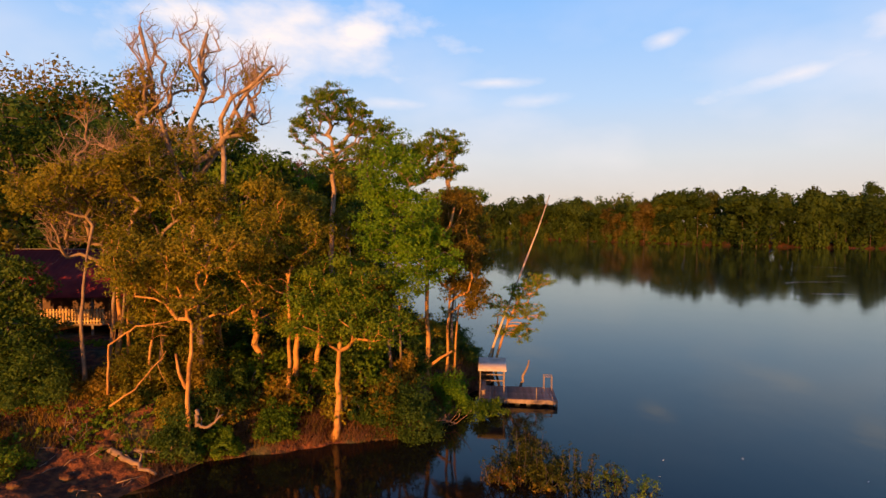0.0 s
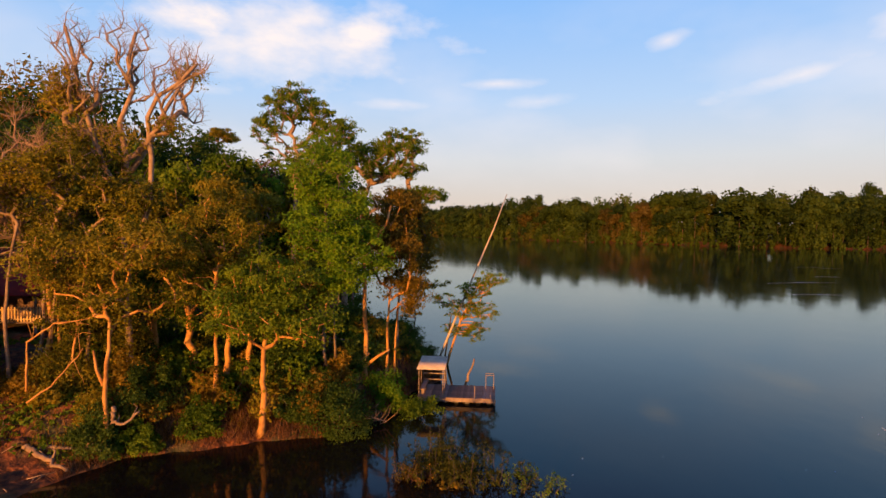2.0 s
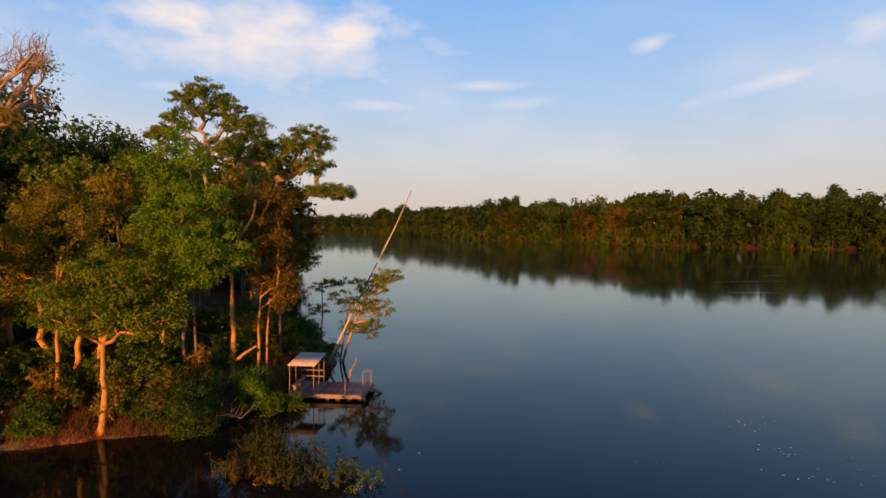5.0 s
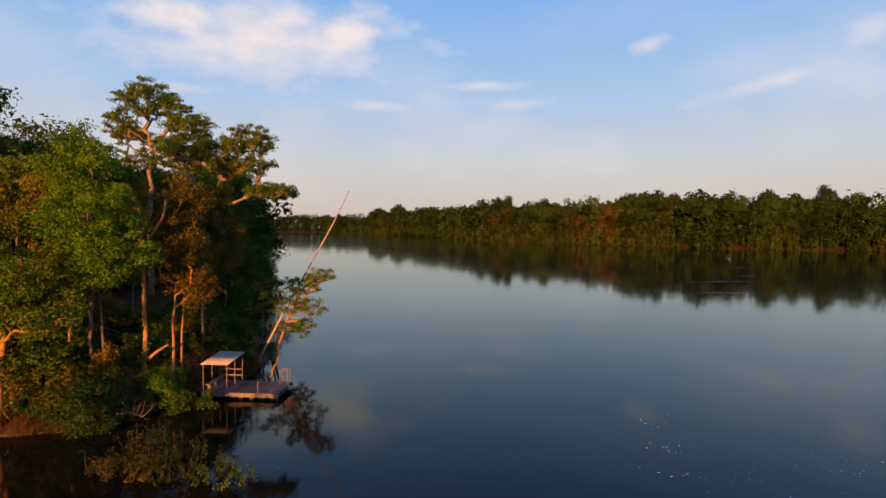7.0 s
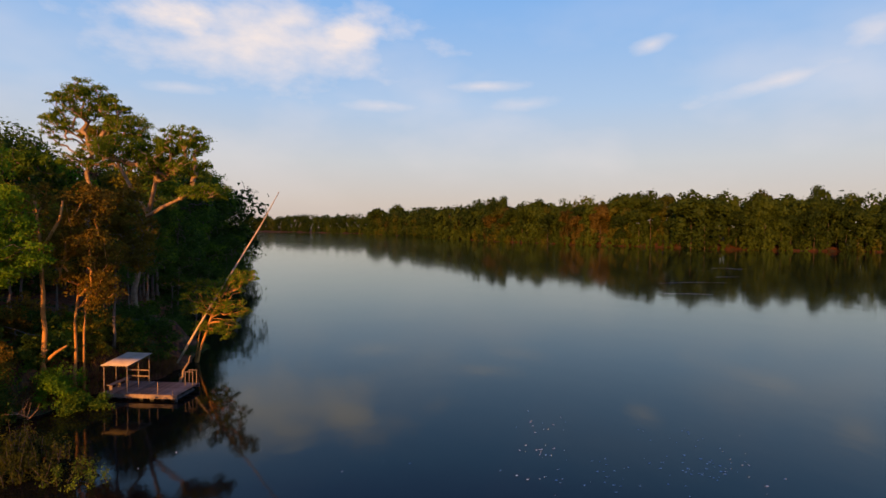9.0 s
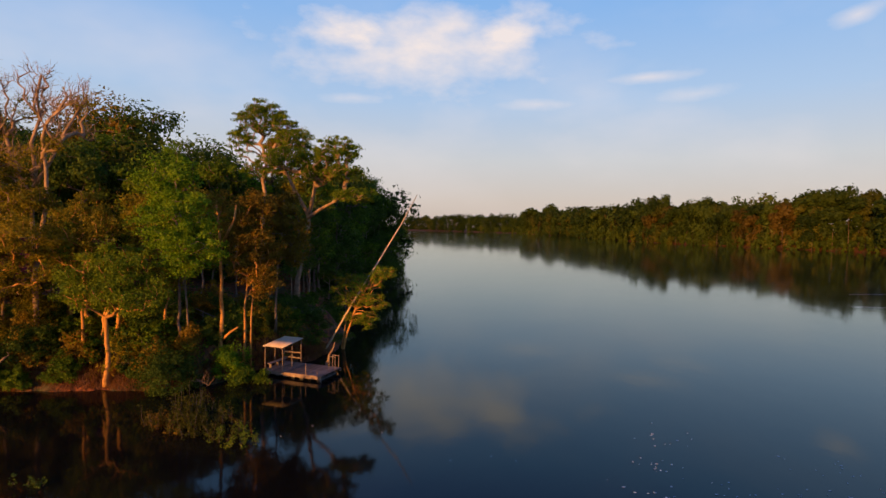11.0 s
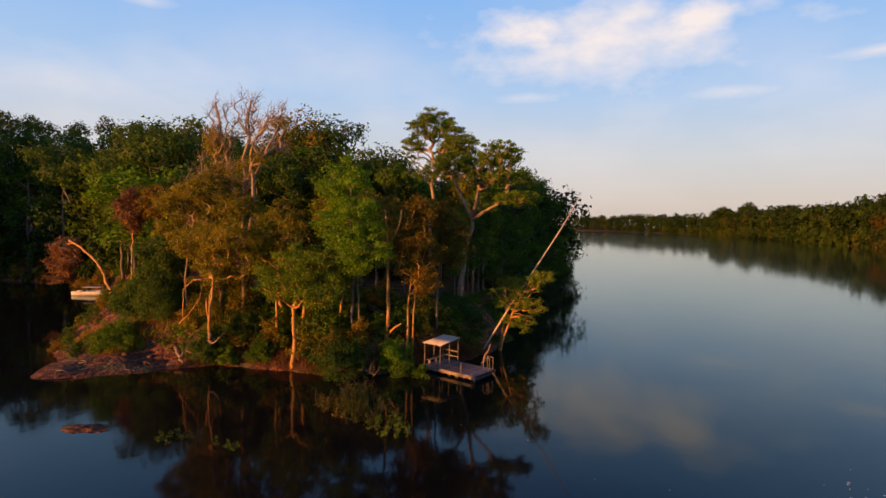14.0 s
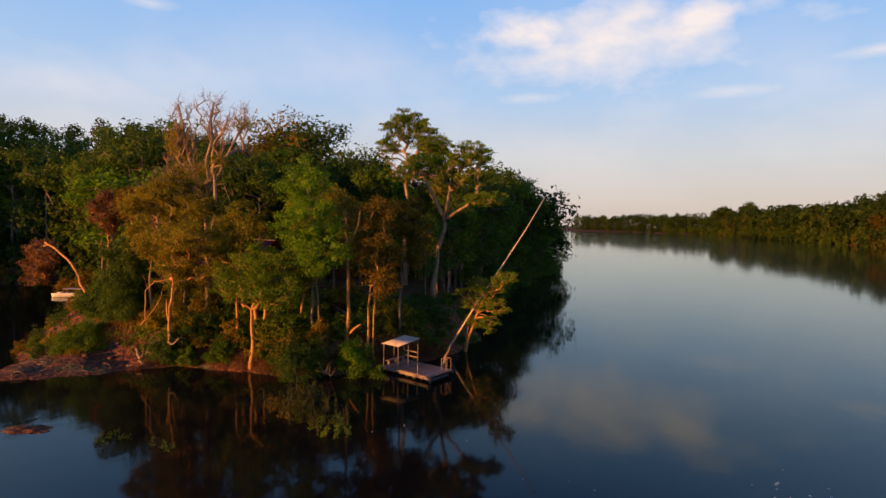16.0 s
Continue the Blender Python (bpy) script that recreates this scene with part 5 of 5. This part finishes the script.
# ---- footpath rail on the bank, boat ----
def bank_rail():
    x0, y0, x1, y1 = -4.6, 41.2, 0.4, 39.8
    z0, z1 = gz(x0, y0), gz(x1, y1)
    t = thing("path_rail", pose(0, 0, 0), "old wooden handrail along the path to the jetty", "railing")
    for k in range(5):
        f = k / 4
        x, y = x0 + (x1 - x0) * f, y0 + (y1 - y0) * f
        part("post", tube_mesh("post", [([(x, y, gz(x, y) - 0.3), (x, y, gz(x, y) + 1.0)], [0.06, 0.055])], BARK_GREY, 7), t)
    for h in (0.6, 0.95):
        part("bar", tube_mesh("bar", [([(x0, y0, z0 + h), ((x0 + x1) / 2, (y0 + y1) / 2, gz((x0 + x1) / 2, (y0 + y1) / 2) + h), (x1, y1, z1 + h)], [0.05, 0.05, 0.05])], BARK_GREY, 7), t)


bank_rail()


def boat():
    t = thing("boat", pose(-62.5, 45.2, 0, 0, 0, 32), "white river boat moored at the inlet bank", "boat")
    n, k = 16, 7
    L, W = 6.6, 1.7
    vs = []
    for i in range(n):
        s = i / (n - 1)
        half = W / 2 * (1 - max(0, (s - 0.55) / 0.45) ** 2) * (0.86 + 0.14 * min(1, s * 4)) + 0.02
        for j in range(k):
            a = math.pi * j / (k - 1)
            vs.append((s * L - L / 2, -half * math.cos(a), 0.62 + 0.25 * s * s - 0.9 * math.sin(a) ** 0.7 * (1 - 0.35 * s * s)))
    qs = [(i * k + j, i * k + j + 1, (i + 1) * k + j + 1, (i + 1) * k + j) for i in range(n - 1) for j in range(k - 1)]
    hull = part("hull", mesh_from_arrays("hull", np.array(vs), np.array(qs), BOAT_WHITE, True), t, "white painted hull")
    mod = hull.modifiers.new("thick", "SOLIDIFY")
    mod.thickness = 0.05
    bm = bmesh.new()
    box(bm, -2.6, 2.2, -0.62, 0.62, 0.40, 0.46, 0.01)
    part("deck", bm, t, "", BOAT_WHITE)
    bm = bmesh.new()
    box(bm, -1.6, 1.2, -0.66, 0.66, 1.25, 1.32, 0.03)
    canopy = part("canopy", bm, t, "low pale canopy", BOAT_WHITE)
    for x in (-1.5, 1.1):
        for y in (-0.6, 0.6):
            bm = bmesh.new()
            box(bm, x - 0.025, x + 0.025, y - 0.025, y + 0.025, 0.46, 1.26)
            part("canopy_post", bm, canopy, "", BOAT_DARK)
    for x in (-1.9, -0.4, 1.1):
        bm = bmesh.new()
        box(bm, x - 0.14, x + 0.14, -0.6, 0.6, 0.46, 0.66, 0.02)
        part("thwart", bm, t, "", BOAT_DARK)


boat()

# ---- driftwood and logs ----


def log(name, label, pts, r, twigs=0, seed=0, mat=BARK_TAN, category="log"):
    """A bent, tapering log with broken side branches."""
    rr = np.random.default_rng(seed)
    p = np.array(pts, float)
    t = thing(name, pose(*p[0]), label, category)
    p = p - p[0]
    f = np.linspace(0, len(p) - 1, len(p) * 4)
    q = np.stack([np.interp(f, np.arange(len(p)), p[:, k]) for k in range(3)], 1)
    q[1:] += rr.normal(0, r * 0.3, (len(q) - 1, 3))
    part("stem", tube_mesh("stem", [(q, np.linspace(r, r * 0.4, len(q)))], mat, 8), t)
    for k in range(twigs):
        a = q[rr.integers(len(q) // 3, len(q))]
        d = rr.normal(0, 1, 3) + np.array([0, 0, 0.6])
        d /= np.linalg.norm(d)
        l = rr.uniform(0.5, 1.7)
        m = a + d * l * 0.5 + rr.normal(0, 0.15, 3)
        part("side_branch", tube_mesh("side_branch", [([a, m, a + d * l + rr.normal(0, 0.2, 3)], [r * 0.35, r * 0.22, r * 0.08])], mat, 5), t)
    return t


log("fallen_log", "sun-bleached fallen log on the mud", [(-15.9, 28.0, 1.25), (-14.3, 27.3, 0.85), (-12.7, 26.7, 0.4)], 0.19, 3, 1, BARK_TAN)
log("fallen_log", "thin pale fallen branch at the waterline", [(-14.8, 27.9, 1.0), (-13.0, 28.0, 0.9), (-11.3, 28.4, 0.5)], 0.12, 5, 2)
log("dead_branch", "tangle of dry dead branches on the bank", [(-18.8, 29.3, 2.0), (-17.6, 28.5, 1.5), (-16.6, 27.7, 0.9)], 0.13, 18, 3)
log("dead_branch", "dry branches hanging over the water", [(0.4, 34.0, 0.5), (1.4, 33.6, 0.5), (2.6, 33.3, 0.3)], 0.07, 9, 4)
log("broken_stump", "slanting broken trunk standing in the water by the jetty", [(8.1, 41.6, -0.4), (8.5, 41.7, 0.9), (9.0, 41.9, 2.1)], 0.13, 0, 5, BARK_TAN)
log("dead_branch", "curved bare pale limb rising from the bank", [(-11.2, 28.2, 3.0), (-11.25, 28.1, 2.2), (-10.6, 28.1, 2.1), (-9.9, 28.3, 2.7)], 0.12, 2, 6)
log("dead_branch", "long bent bare branch among the trees", [(-16.1, 29.0, 3.6), (-16.0, 29.0, 6.2), (-14.6, 29.0, 7.2), (-12.9, 29.0, 7.4)], 0.065, 5, 7, BARK_PALE)
log("dead_branch", "bent grey branch above the bank", [(-15.6, 28.3, 3.2), (-14.3, 28.2, 4.1), (-13.7, 28.5, 4.9), (-12.8, 28.5, 6.0)], 0.055, 5, 8, BARK_PALE)

# ---- bushes ----
for k, (x, y, r, h, leaf, lab) in enumerate([
        (-0.5, 32.8, 2.5, 3.0, "dark", "broad green bush at the water's edge"), (2.3, 36.4, 1.5, 2.1, "bright", "fresh light-green bush beside the jetty"),
        (4.5, 35.7, 1.7, 1.9, "green", "low green bush against the jetty"), (-7.9, 30.9, 1.2, 1.7, "green", "leafy green bush under the trees"),
        (-10.6, 29.4, 1.1, 1.4, "green", "green bush beside the driftwood"), (-13.0, 29.6, 1.0, 1.3, "olive", "olive shrub on the slope"), (-12.3, 28.5, 1.1, 2.2, "dark", "tall dark green bush before the forked trunk"), (-15.4, 29.9, 1.2, 1.0, "olive", "low ochre bush on the red slope"), (-16.9, 30.6, 1.5, 1.2, "brown", "dry brown bush on the red slope"), (-20.6, 25.6, 2.3, 2.0, "green", "bright green bush on the mud spit"),
        (-22.6, 27.0, 2.2, 2.3, "green", "large leafy bush on the spit"), (-17.6, 30.6, 1.2, 1.2, "brown", "dry brown bush on the bank"), (-20.5, 29.6, 2.3, 3.0, "dark", "wide dark green bush on the bank"),
        (-25.5, 30.5, 2.8, 2.6, "dark", "wide dark green thicket on the spit"), (-29.5, 33.5, 2.8, 2.8, "green", "large green thicket beside the inlet"), (-34.5, 37.0, 2.8, 2.6, "olive", "olive thicket by the inlet"), (-40.0, 38.5, 2.2, 2.0, "green", "green thicket by the inlet"),
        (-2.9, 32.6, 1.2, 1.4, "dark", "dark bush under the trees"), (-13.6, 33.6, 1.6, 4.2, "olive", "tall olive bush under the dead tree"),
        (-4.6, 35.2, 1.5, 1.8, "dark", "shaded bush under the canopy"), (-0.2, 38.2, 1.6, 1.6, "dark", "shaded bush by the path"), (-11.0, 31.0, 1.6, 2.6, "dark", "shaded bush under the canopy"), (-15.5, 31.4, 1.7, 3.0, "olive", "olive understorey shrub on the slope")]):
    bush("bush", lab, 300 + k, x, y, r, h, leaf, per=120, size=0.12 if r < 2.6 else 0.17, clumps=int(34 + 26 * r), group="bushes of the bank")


SHRUB = [bush("shrub", lab, 500 + k, 0, 0, r, h, leaf, per=36, size=0.22, clumps=34, group="understorey shrubs", z=0) for k, (r, h, leaf, lab) in enumerate([
    (1.5, 2.6, "olive", "olive understorey shrub on the bank"), (1.4, 2.0, "green", "green understorey shrub on the bank"), (1.6, 3.2, "dark", "tall dark understorey shrub"), (1.3, 2.2, "brown", "brownish understorey shrub on the bank")])]
sused = [False] * len(SHRUB)
for x, y in scatter(96, -27, 3, 29, 47, NEAR_LAND, 1.6, 13, 1.25, 51, [(-22, 40, 4.5), (-15.5, 28, 4.2), (-17, 32, 3.0), (-19, 35.5, 3.2), (-2.2, 40.4, 2.2), (-1.6, 38.0, 1.8), (0.6, 36.8, 1.6)]):
    plant(int(rng.choice([0, 1, 1, 2, 2, 2, 3])), x, y, rng.uniform(0.5, 1.0), rng.uniform(0, 6.28), SHRUB, sused, 0.1)
for x, y in scatter(64, -45, -1, 60, 150, NEAR_LAND, -1.0, 3.5, 1.9, 52):
    plant(int(rng.choice([2, 2, 1])), x, y, rng.uniform(0.9, 1.8) * (0.45 if y < 78 else 1), rng.uniform(0, 6.28), SHRUB, sused, 0.2)
for x, y in scatter(36, -100, -22, 22, 55, NEAR_LAND, -0.4, 4, 2.4, 53, [(-60, 44, 9)]):
    plant(int(rng.choice([2, 1, 0, 3])), x, y, rng.uniform(0.4, 0.75) * (1.8 if x < -64 else 1), rng.uniform(0, 6.28), SHRUB, sused, 0.1)


for x, y in scatter(26, -4, 6.5, 43, 59, NEAR_LAND, 0.3, 8, 1.3, 54, [(4, 56, 0.8)]):
    plant(2, x, y, rng.uniform(0.3, 0.55), rng.uniform(0, 6.28), SHRUB, sused, 0.1, 1.5)


def reeds(seed, x, y, r, h, n, label, leaf):
    """Tall leafy stems standing in shallow water."""
    rr = np.random.default_rng(seed)
    t = thing("water_shrub", pose(x, y, -0.4), label, "shrub")
    a, d = rr.uniform(0, 6.28, n), rr.uniform(0, 1, n) ** 0.6 * r
    paths, cs = [], []
    for i in range(n):
        p = np.array([math.cos(a[i]) * d[i] * 1.3, math.sin(a[i]) * d[i], 0])
        top = p + np.array([rr.normal(0, 0.3), rr.normal(0, 0.3), 0.4 + h * rr.uniform(0.45, 1.15) * (1 - 0.45 * d[i] / r)])
        paths.append(([p, (p + top) / 2 + rr.normal(0, 0.08, 3), top], [0.022, 0.016, 0.007]))
        for f in np.linspace(0.35, 1, 6):
            cs.append(p + (top - p) * f + rr.normal(0, 0.07, 3))
    tagged(part("stalk_work", tube_mesh("stalk_work", paths, BARK_DARK, 4), t), kind="stuff")
    v, q = leaf_cloud(rr, np.array(cs), 0.2, 9, 0.1, 1.0, 0.0)
    part("foliage", mesh_from_arrays("foliage", v, q, LEAF[leaf]), t)


for k, (x, y, r, h, leaf, lab) in enumerate([
        (5.4, 27.2, 1.5, 1.6, "swamp", "leafy green-brown shrub standing in the shallows"), (6.7, 26.2, 1.2, 1.1, "swamp", "leafy shrub rising from the water"), (8.3, 26.0, 1.1, 0.7, "swamp", "low thin shrub in the shallows"),
        (4.7, 26.2, 0.7, 0.5, "rust", "dry rust-brown growth at the foot of the water shrubs"), (6.0, 25.3, 0.7, 0.5, "brown", "dry brown growth at the foot of the water shrubs")]):
    bush("water_shrub", lab, 420 + k, x, y, r, h, leaf, per=(46, 30, 14, 24, 20)[k], size=0.1, clumps=int(30 + 30 * r), category="shrub", z=-0.25)
reeds(401, 5.7, 27.0, 2.0, 2.1, 60, "clump of thin leafy shrubs standing in the shallows", "swamp")
reeds(402, 8.0, 26.1, 1.9, 1.3, 34, "sparse shrubs rising from the water", "swamp")
reeds(403, 10.0, 25.0, 1.2, 0.9, 18, "a few thin shoots rising from the water", "green")
reeds(404, 4.5, 26.0, 0.8, 0.8, 22, "dry brown reeds at the edge of the shrubs", "grass")

reeds(405, 0.5, 17.2, 0.8, 0.45, 9, "few low shoots in the shallows off the spit", "dark")
reeds(406, 3.7, 18.0, 0.6, 0.35, 5, "few low shoots in open water", "dark")


def mud_bar(x, y, rx, ry, a):
    """A low island of wet mud."""
    g = np.linspace(-1, 1, 25)
    X, Y = np.meshgrid(g, g)
    R = np.hypot(X, Y) + 0.12 * np.sin(4 * np.arctan2(Y, X) + 1)
    Z = 0.16 * (1 - R ** 2) + 0.05 * np.sin(9 * X + 3 * Y) * np.sin(7 * Y - 2 * X)
    c, s = math.cos(a), math.sin(a)
    v = np.stack([x + rx * X * c - ry * Y * s, y + rx * X * s + ry * Y * c, np.maximum(Z, -0.5)], -1)
    i, j = np.meshgrid(np.arange(24), np.arange(24))
    q = np.stack([j * 25 + i, j * 25 + i + 1, (j + 1) * 25 + i + 1, (j + 1) * 25 + i], -1)
    tagged(new("mud_bar", mesh_from_arrays("mud_bar", v, q, SOIL, True)), "low wet red mud bar just above the river", "mud bar")


mud_bar(-5.2, 15.2, 1.5, 0.7, 0.55)

# grass and low weeds on the bank
gr = np.random.default_rng(91)
X, Y = gr.uniform(-24, 7, 90000), gr.uniform(24, 47, 90000)
D = shore_distance(X, Y, NEAR_LAND)
ok = (D > 0.25) & (D < 9) & (wobble(X * 0.7, Y * 0.7) + gr.normal(0, 0.35, len(X)) > -0.1) & ~((Y < 27.5) & (X > -18.5))
P = np.stack([X, Y, ground_height(X, Y) - 0.03], 1)[ok][:34000]
v, q = blades(gr, P, 0.5, 0.022)
tagged(new("bank_grass", mesh_from_arrays("bank_grass", v, q, LEAF["grass"])), "dry and green grass tufts on the red bank", "grass", kind="stuff")
# dense rust-brown grass hanging over the waterline
X, Y = gr.uniform(-19, 7, 120000), gr.uniform(26, 46, 120000)
D = shore_distance(X, Y, NEAR_LAND) + 0.35 * wobble(X, Y)
ok = (D > 0.0) & (D < 1.5) & (wobble(X * 1.3 + 1, Y * 1.3) + gr.normal(0, 0.4, len(X)) > -0.3) & ~((Y < 28.0) & (X > -19.5) & (X < -13))
P = np.stack([X, Y, ground_height(X, Y) - 0.03], 1)[ok][:11000]
v, q = blades(gr, P, 0.55, 0.02, 0.5)
tagged(new("fringe_grass", mesh_from_arrays("fringe_grass", v, q, LEAF["rust"])), "dry rust-brown grass fringing the waterline", "grass", kind="stuff")
# low creeping plants
X, Y = gr.uniform(-26, 9, 9000), gr.uniform(26, 50, 9000)
D = shore_distance(X, Y, NEAR_LAND)
ok = (D > 0.6) & (D < 14) & (wobble(X * 0.5 + 3, Y * 0.5) > 0.0) & ~((Y < 27.5) & (X > -18.5))
P = np.stack([X, Y, ground_height(X, Y) + 0.15], 1)[ok][:1300]
v, q = leaf_cloud(gr, P, 0.45, 12, 0.2, 0.5, 0.0)
tagged(new("ground_plants", mesh_from_arrays("ground_plants", v, q, LEAF["green"])), "low green weeds covering the forest floor", "plants", kind="stuff")


# sticks and stones washed up on the mud
def debris():
    r = np.random.default_rng(97)
    paths = []
    for _ in range(70):
        x, y = r.uniform(-22, -11), r.uniform(19.5, 29)
        if shore_distance(np.array([x]), np.array([y]), NEAR_LAND)[0] < 0.4:
            continue
        a, l = r.uniform(0, 6.28), r.uniform(0.3, 1.4)
        z = gz(x, y) + 0.03
        e = (x + l * math.cos(a), y + l * math.sin(a))
        paths.append(([(x, y, z), ((x + e[0]) / 2 + r.normal(0, 0.06), (y + e[1]) / 2, z + 0.06), (*e, gz(*e) + 0.04)], [0.03, 0.025, 0.012]))
    ob = new("driftwood_sticks", tube_mesh("driftwood_sticks", paths, BARK_TAN, 5))
    tagged(ob, "bleached sticks scattered over the mud spit", "driftwood", kind="stuff")
    for k in range(14):
        x, y, s = r.uniform(-20, -12.5), r.uniform(20.5, 28), r.uniform(0.12, 0.4)
        d = shore_distance(np.array([x]), np.array([y]), NEAR_LAND)[0]
        if d < 0.1:
            continue
        bm = bmesh.new()
        bmesh.ops.create_icosphere(bm, subdivisions=2, radius=s)
        for v in bm.verts:
            v.co *= 1 + 0.25 * noise.noise(v.co * 3 / s + Vector((k, 0, 0)))
            v.co.z *= 0.55
        me = bpy.data.meshes.new("stone")
        bm.to_mesh(me)
        bm.free()
        me.materials.append(SOIL)
        ob = new("stone", me)
        ob.location = (x, y, gz(x, y) + 0.1 * s)
        tagged(ob, "reddish mud-covered stone on the spit", "stone", "stones of the spit")


debris()


# foam flecks drifting on the river
def foam():
    r = np.random.default_rng(95)
    bm = bmesh.new()
    for cx, cy, sx, sy, n in ((33.2, 27.2, 0.5, 0.5, 16), (36, 24.4, 2.6, 1.0, 36), (41.3, 25, 1.2, 0.9, 40), (42.5, 28.5, 1.6, 1.6, 18), (34.3, 32, 0.8, 1.6, 12), (37, 22.5, 3.0, 1.5, 16), (20, 28, 7, 2, 8)):
        for _ in range(n):
            x, y, s = r.normal(cx, sx), r.normal(cy, sy), r.uniform(0.02, 0.075)
            vs = [bm.verts.new((x + s * r.uniform(0.6, 1.6) * math.cos(a), y + s * r.uniform(0.3, 0.8) * math.sin(a), 0.012)) for a in np.linspace(0, 6.28, 8)[:-1]]
            top = bm.verts.new((x, y, 0.03))
            for i in range(7):
                bm.faces.new((vs[i], vs[(i + 1) % 7], top))
    me = bpy.data.meshes.new("foam")
    bm.to_mesh(me)
    bm.free()
    me.materials.append(FOAM)
    tagged(new("river_foam", me), "small white foam flecks drifting on the river", "foam", kind="stuff")


foam()


def current_lines():
    """Thin pale ripple lines where the current surfaces."""
    r = np.random.default_rng(99)
    vs, qs = [], []
    for cx, cy, length, a in ((94, 124, 19, 0.12), (135.5, 172.5, 13, -0.45), (81, 101, 10, -0.1), (113, 140, 8, 0.1)):
        o, n = len(vs), 22
        for k in range(n):
            s = k / (n - 1) - 0.5
            x, y = s * length, -0.09 * length * (2 * s) ** 2 + r.normal(0, 0.05)
            w = 0.14 * (1 - abs(2 * s)) ** 0.5 * r.uniform(0.3, 1) + 0.01
            for e in (-w, w):
                vs.append((cx + x * math.cos(a) - (y + e) * math.sin(a), cy + x * math.sin(a) + (y + e) * math.cos(a), 0.012))
        qs += [(o + 2 * k, o + 2 * k + 2, o + 2 * k + 3, o + 2 * k + 1) for k in range(n - 1)]
    tagged(new("ripple_foam", mesh_from_arrays("ripple_foam", np.array(vs), np.array(qs), FOAM)), "thin pale ripple lines on the river", "ripples", kind="stuff")


current_lines()
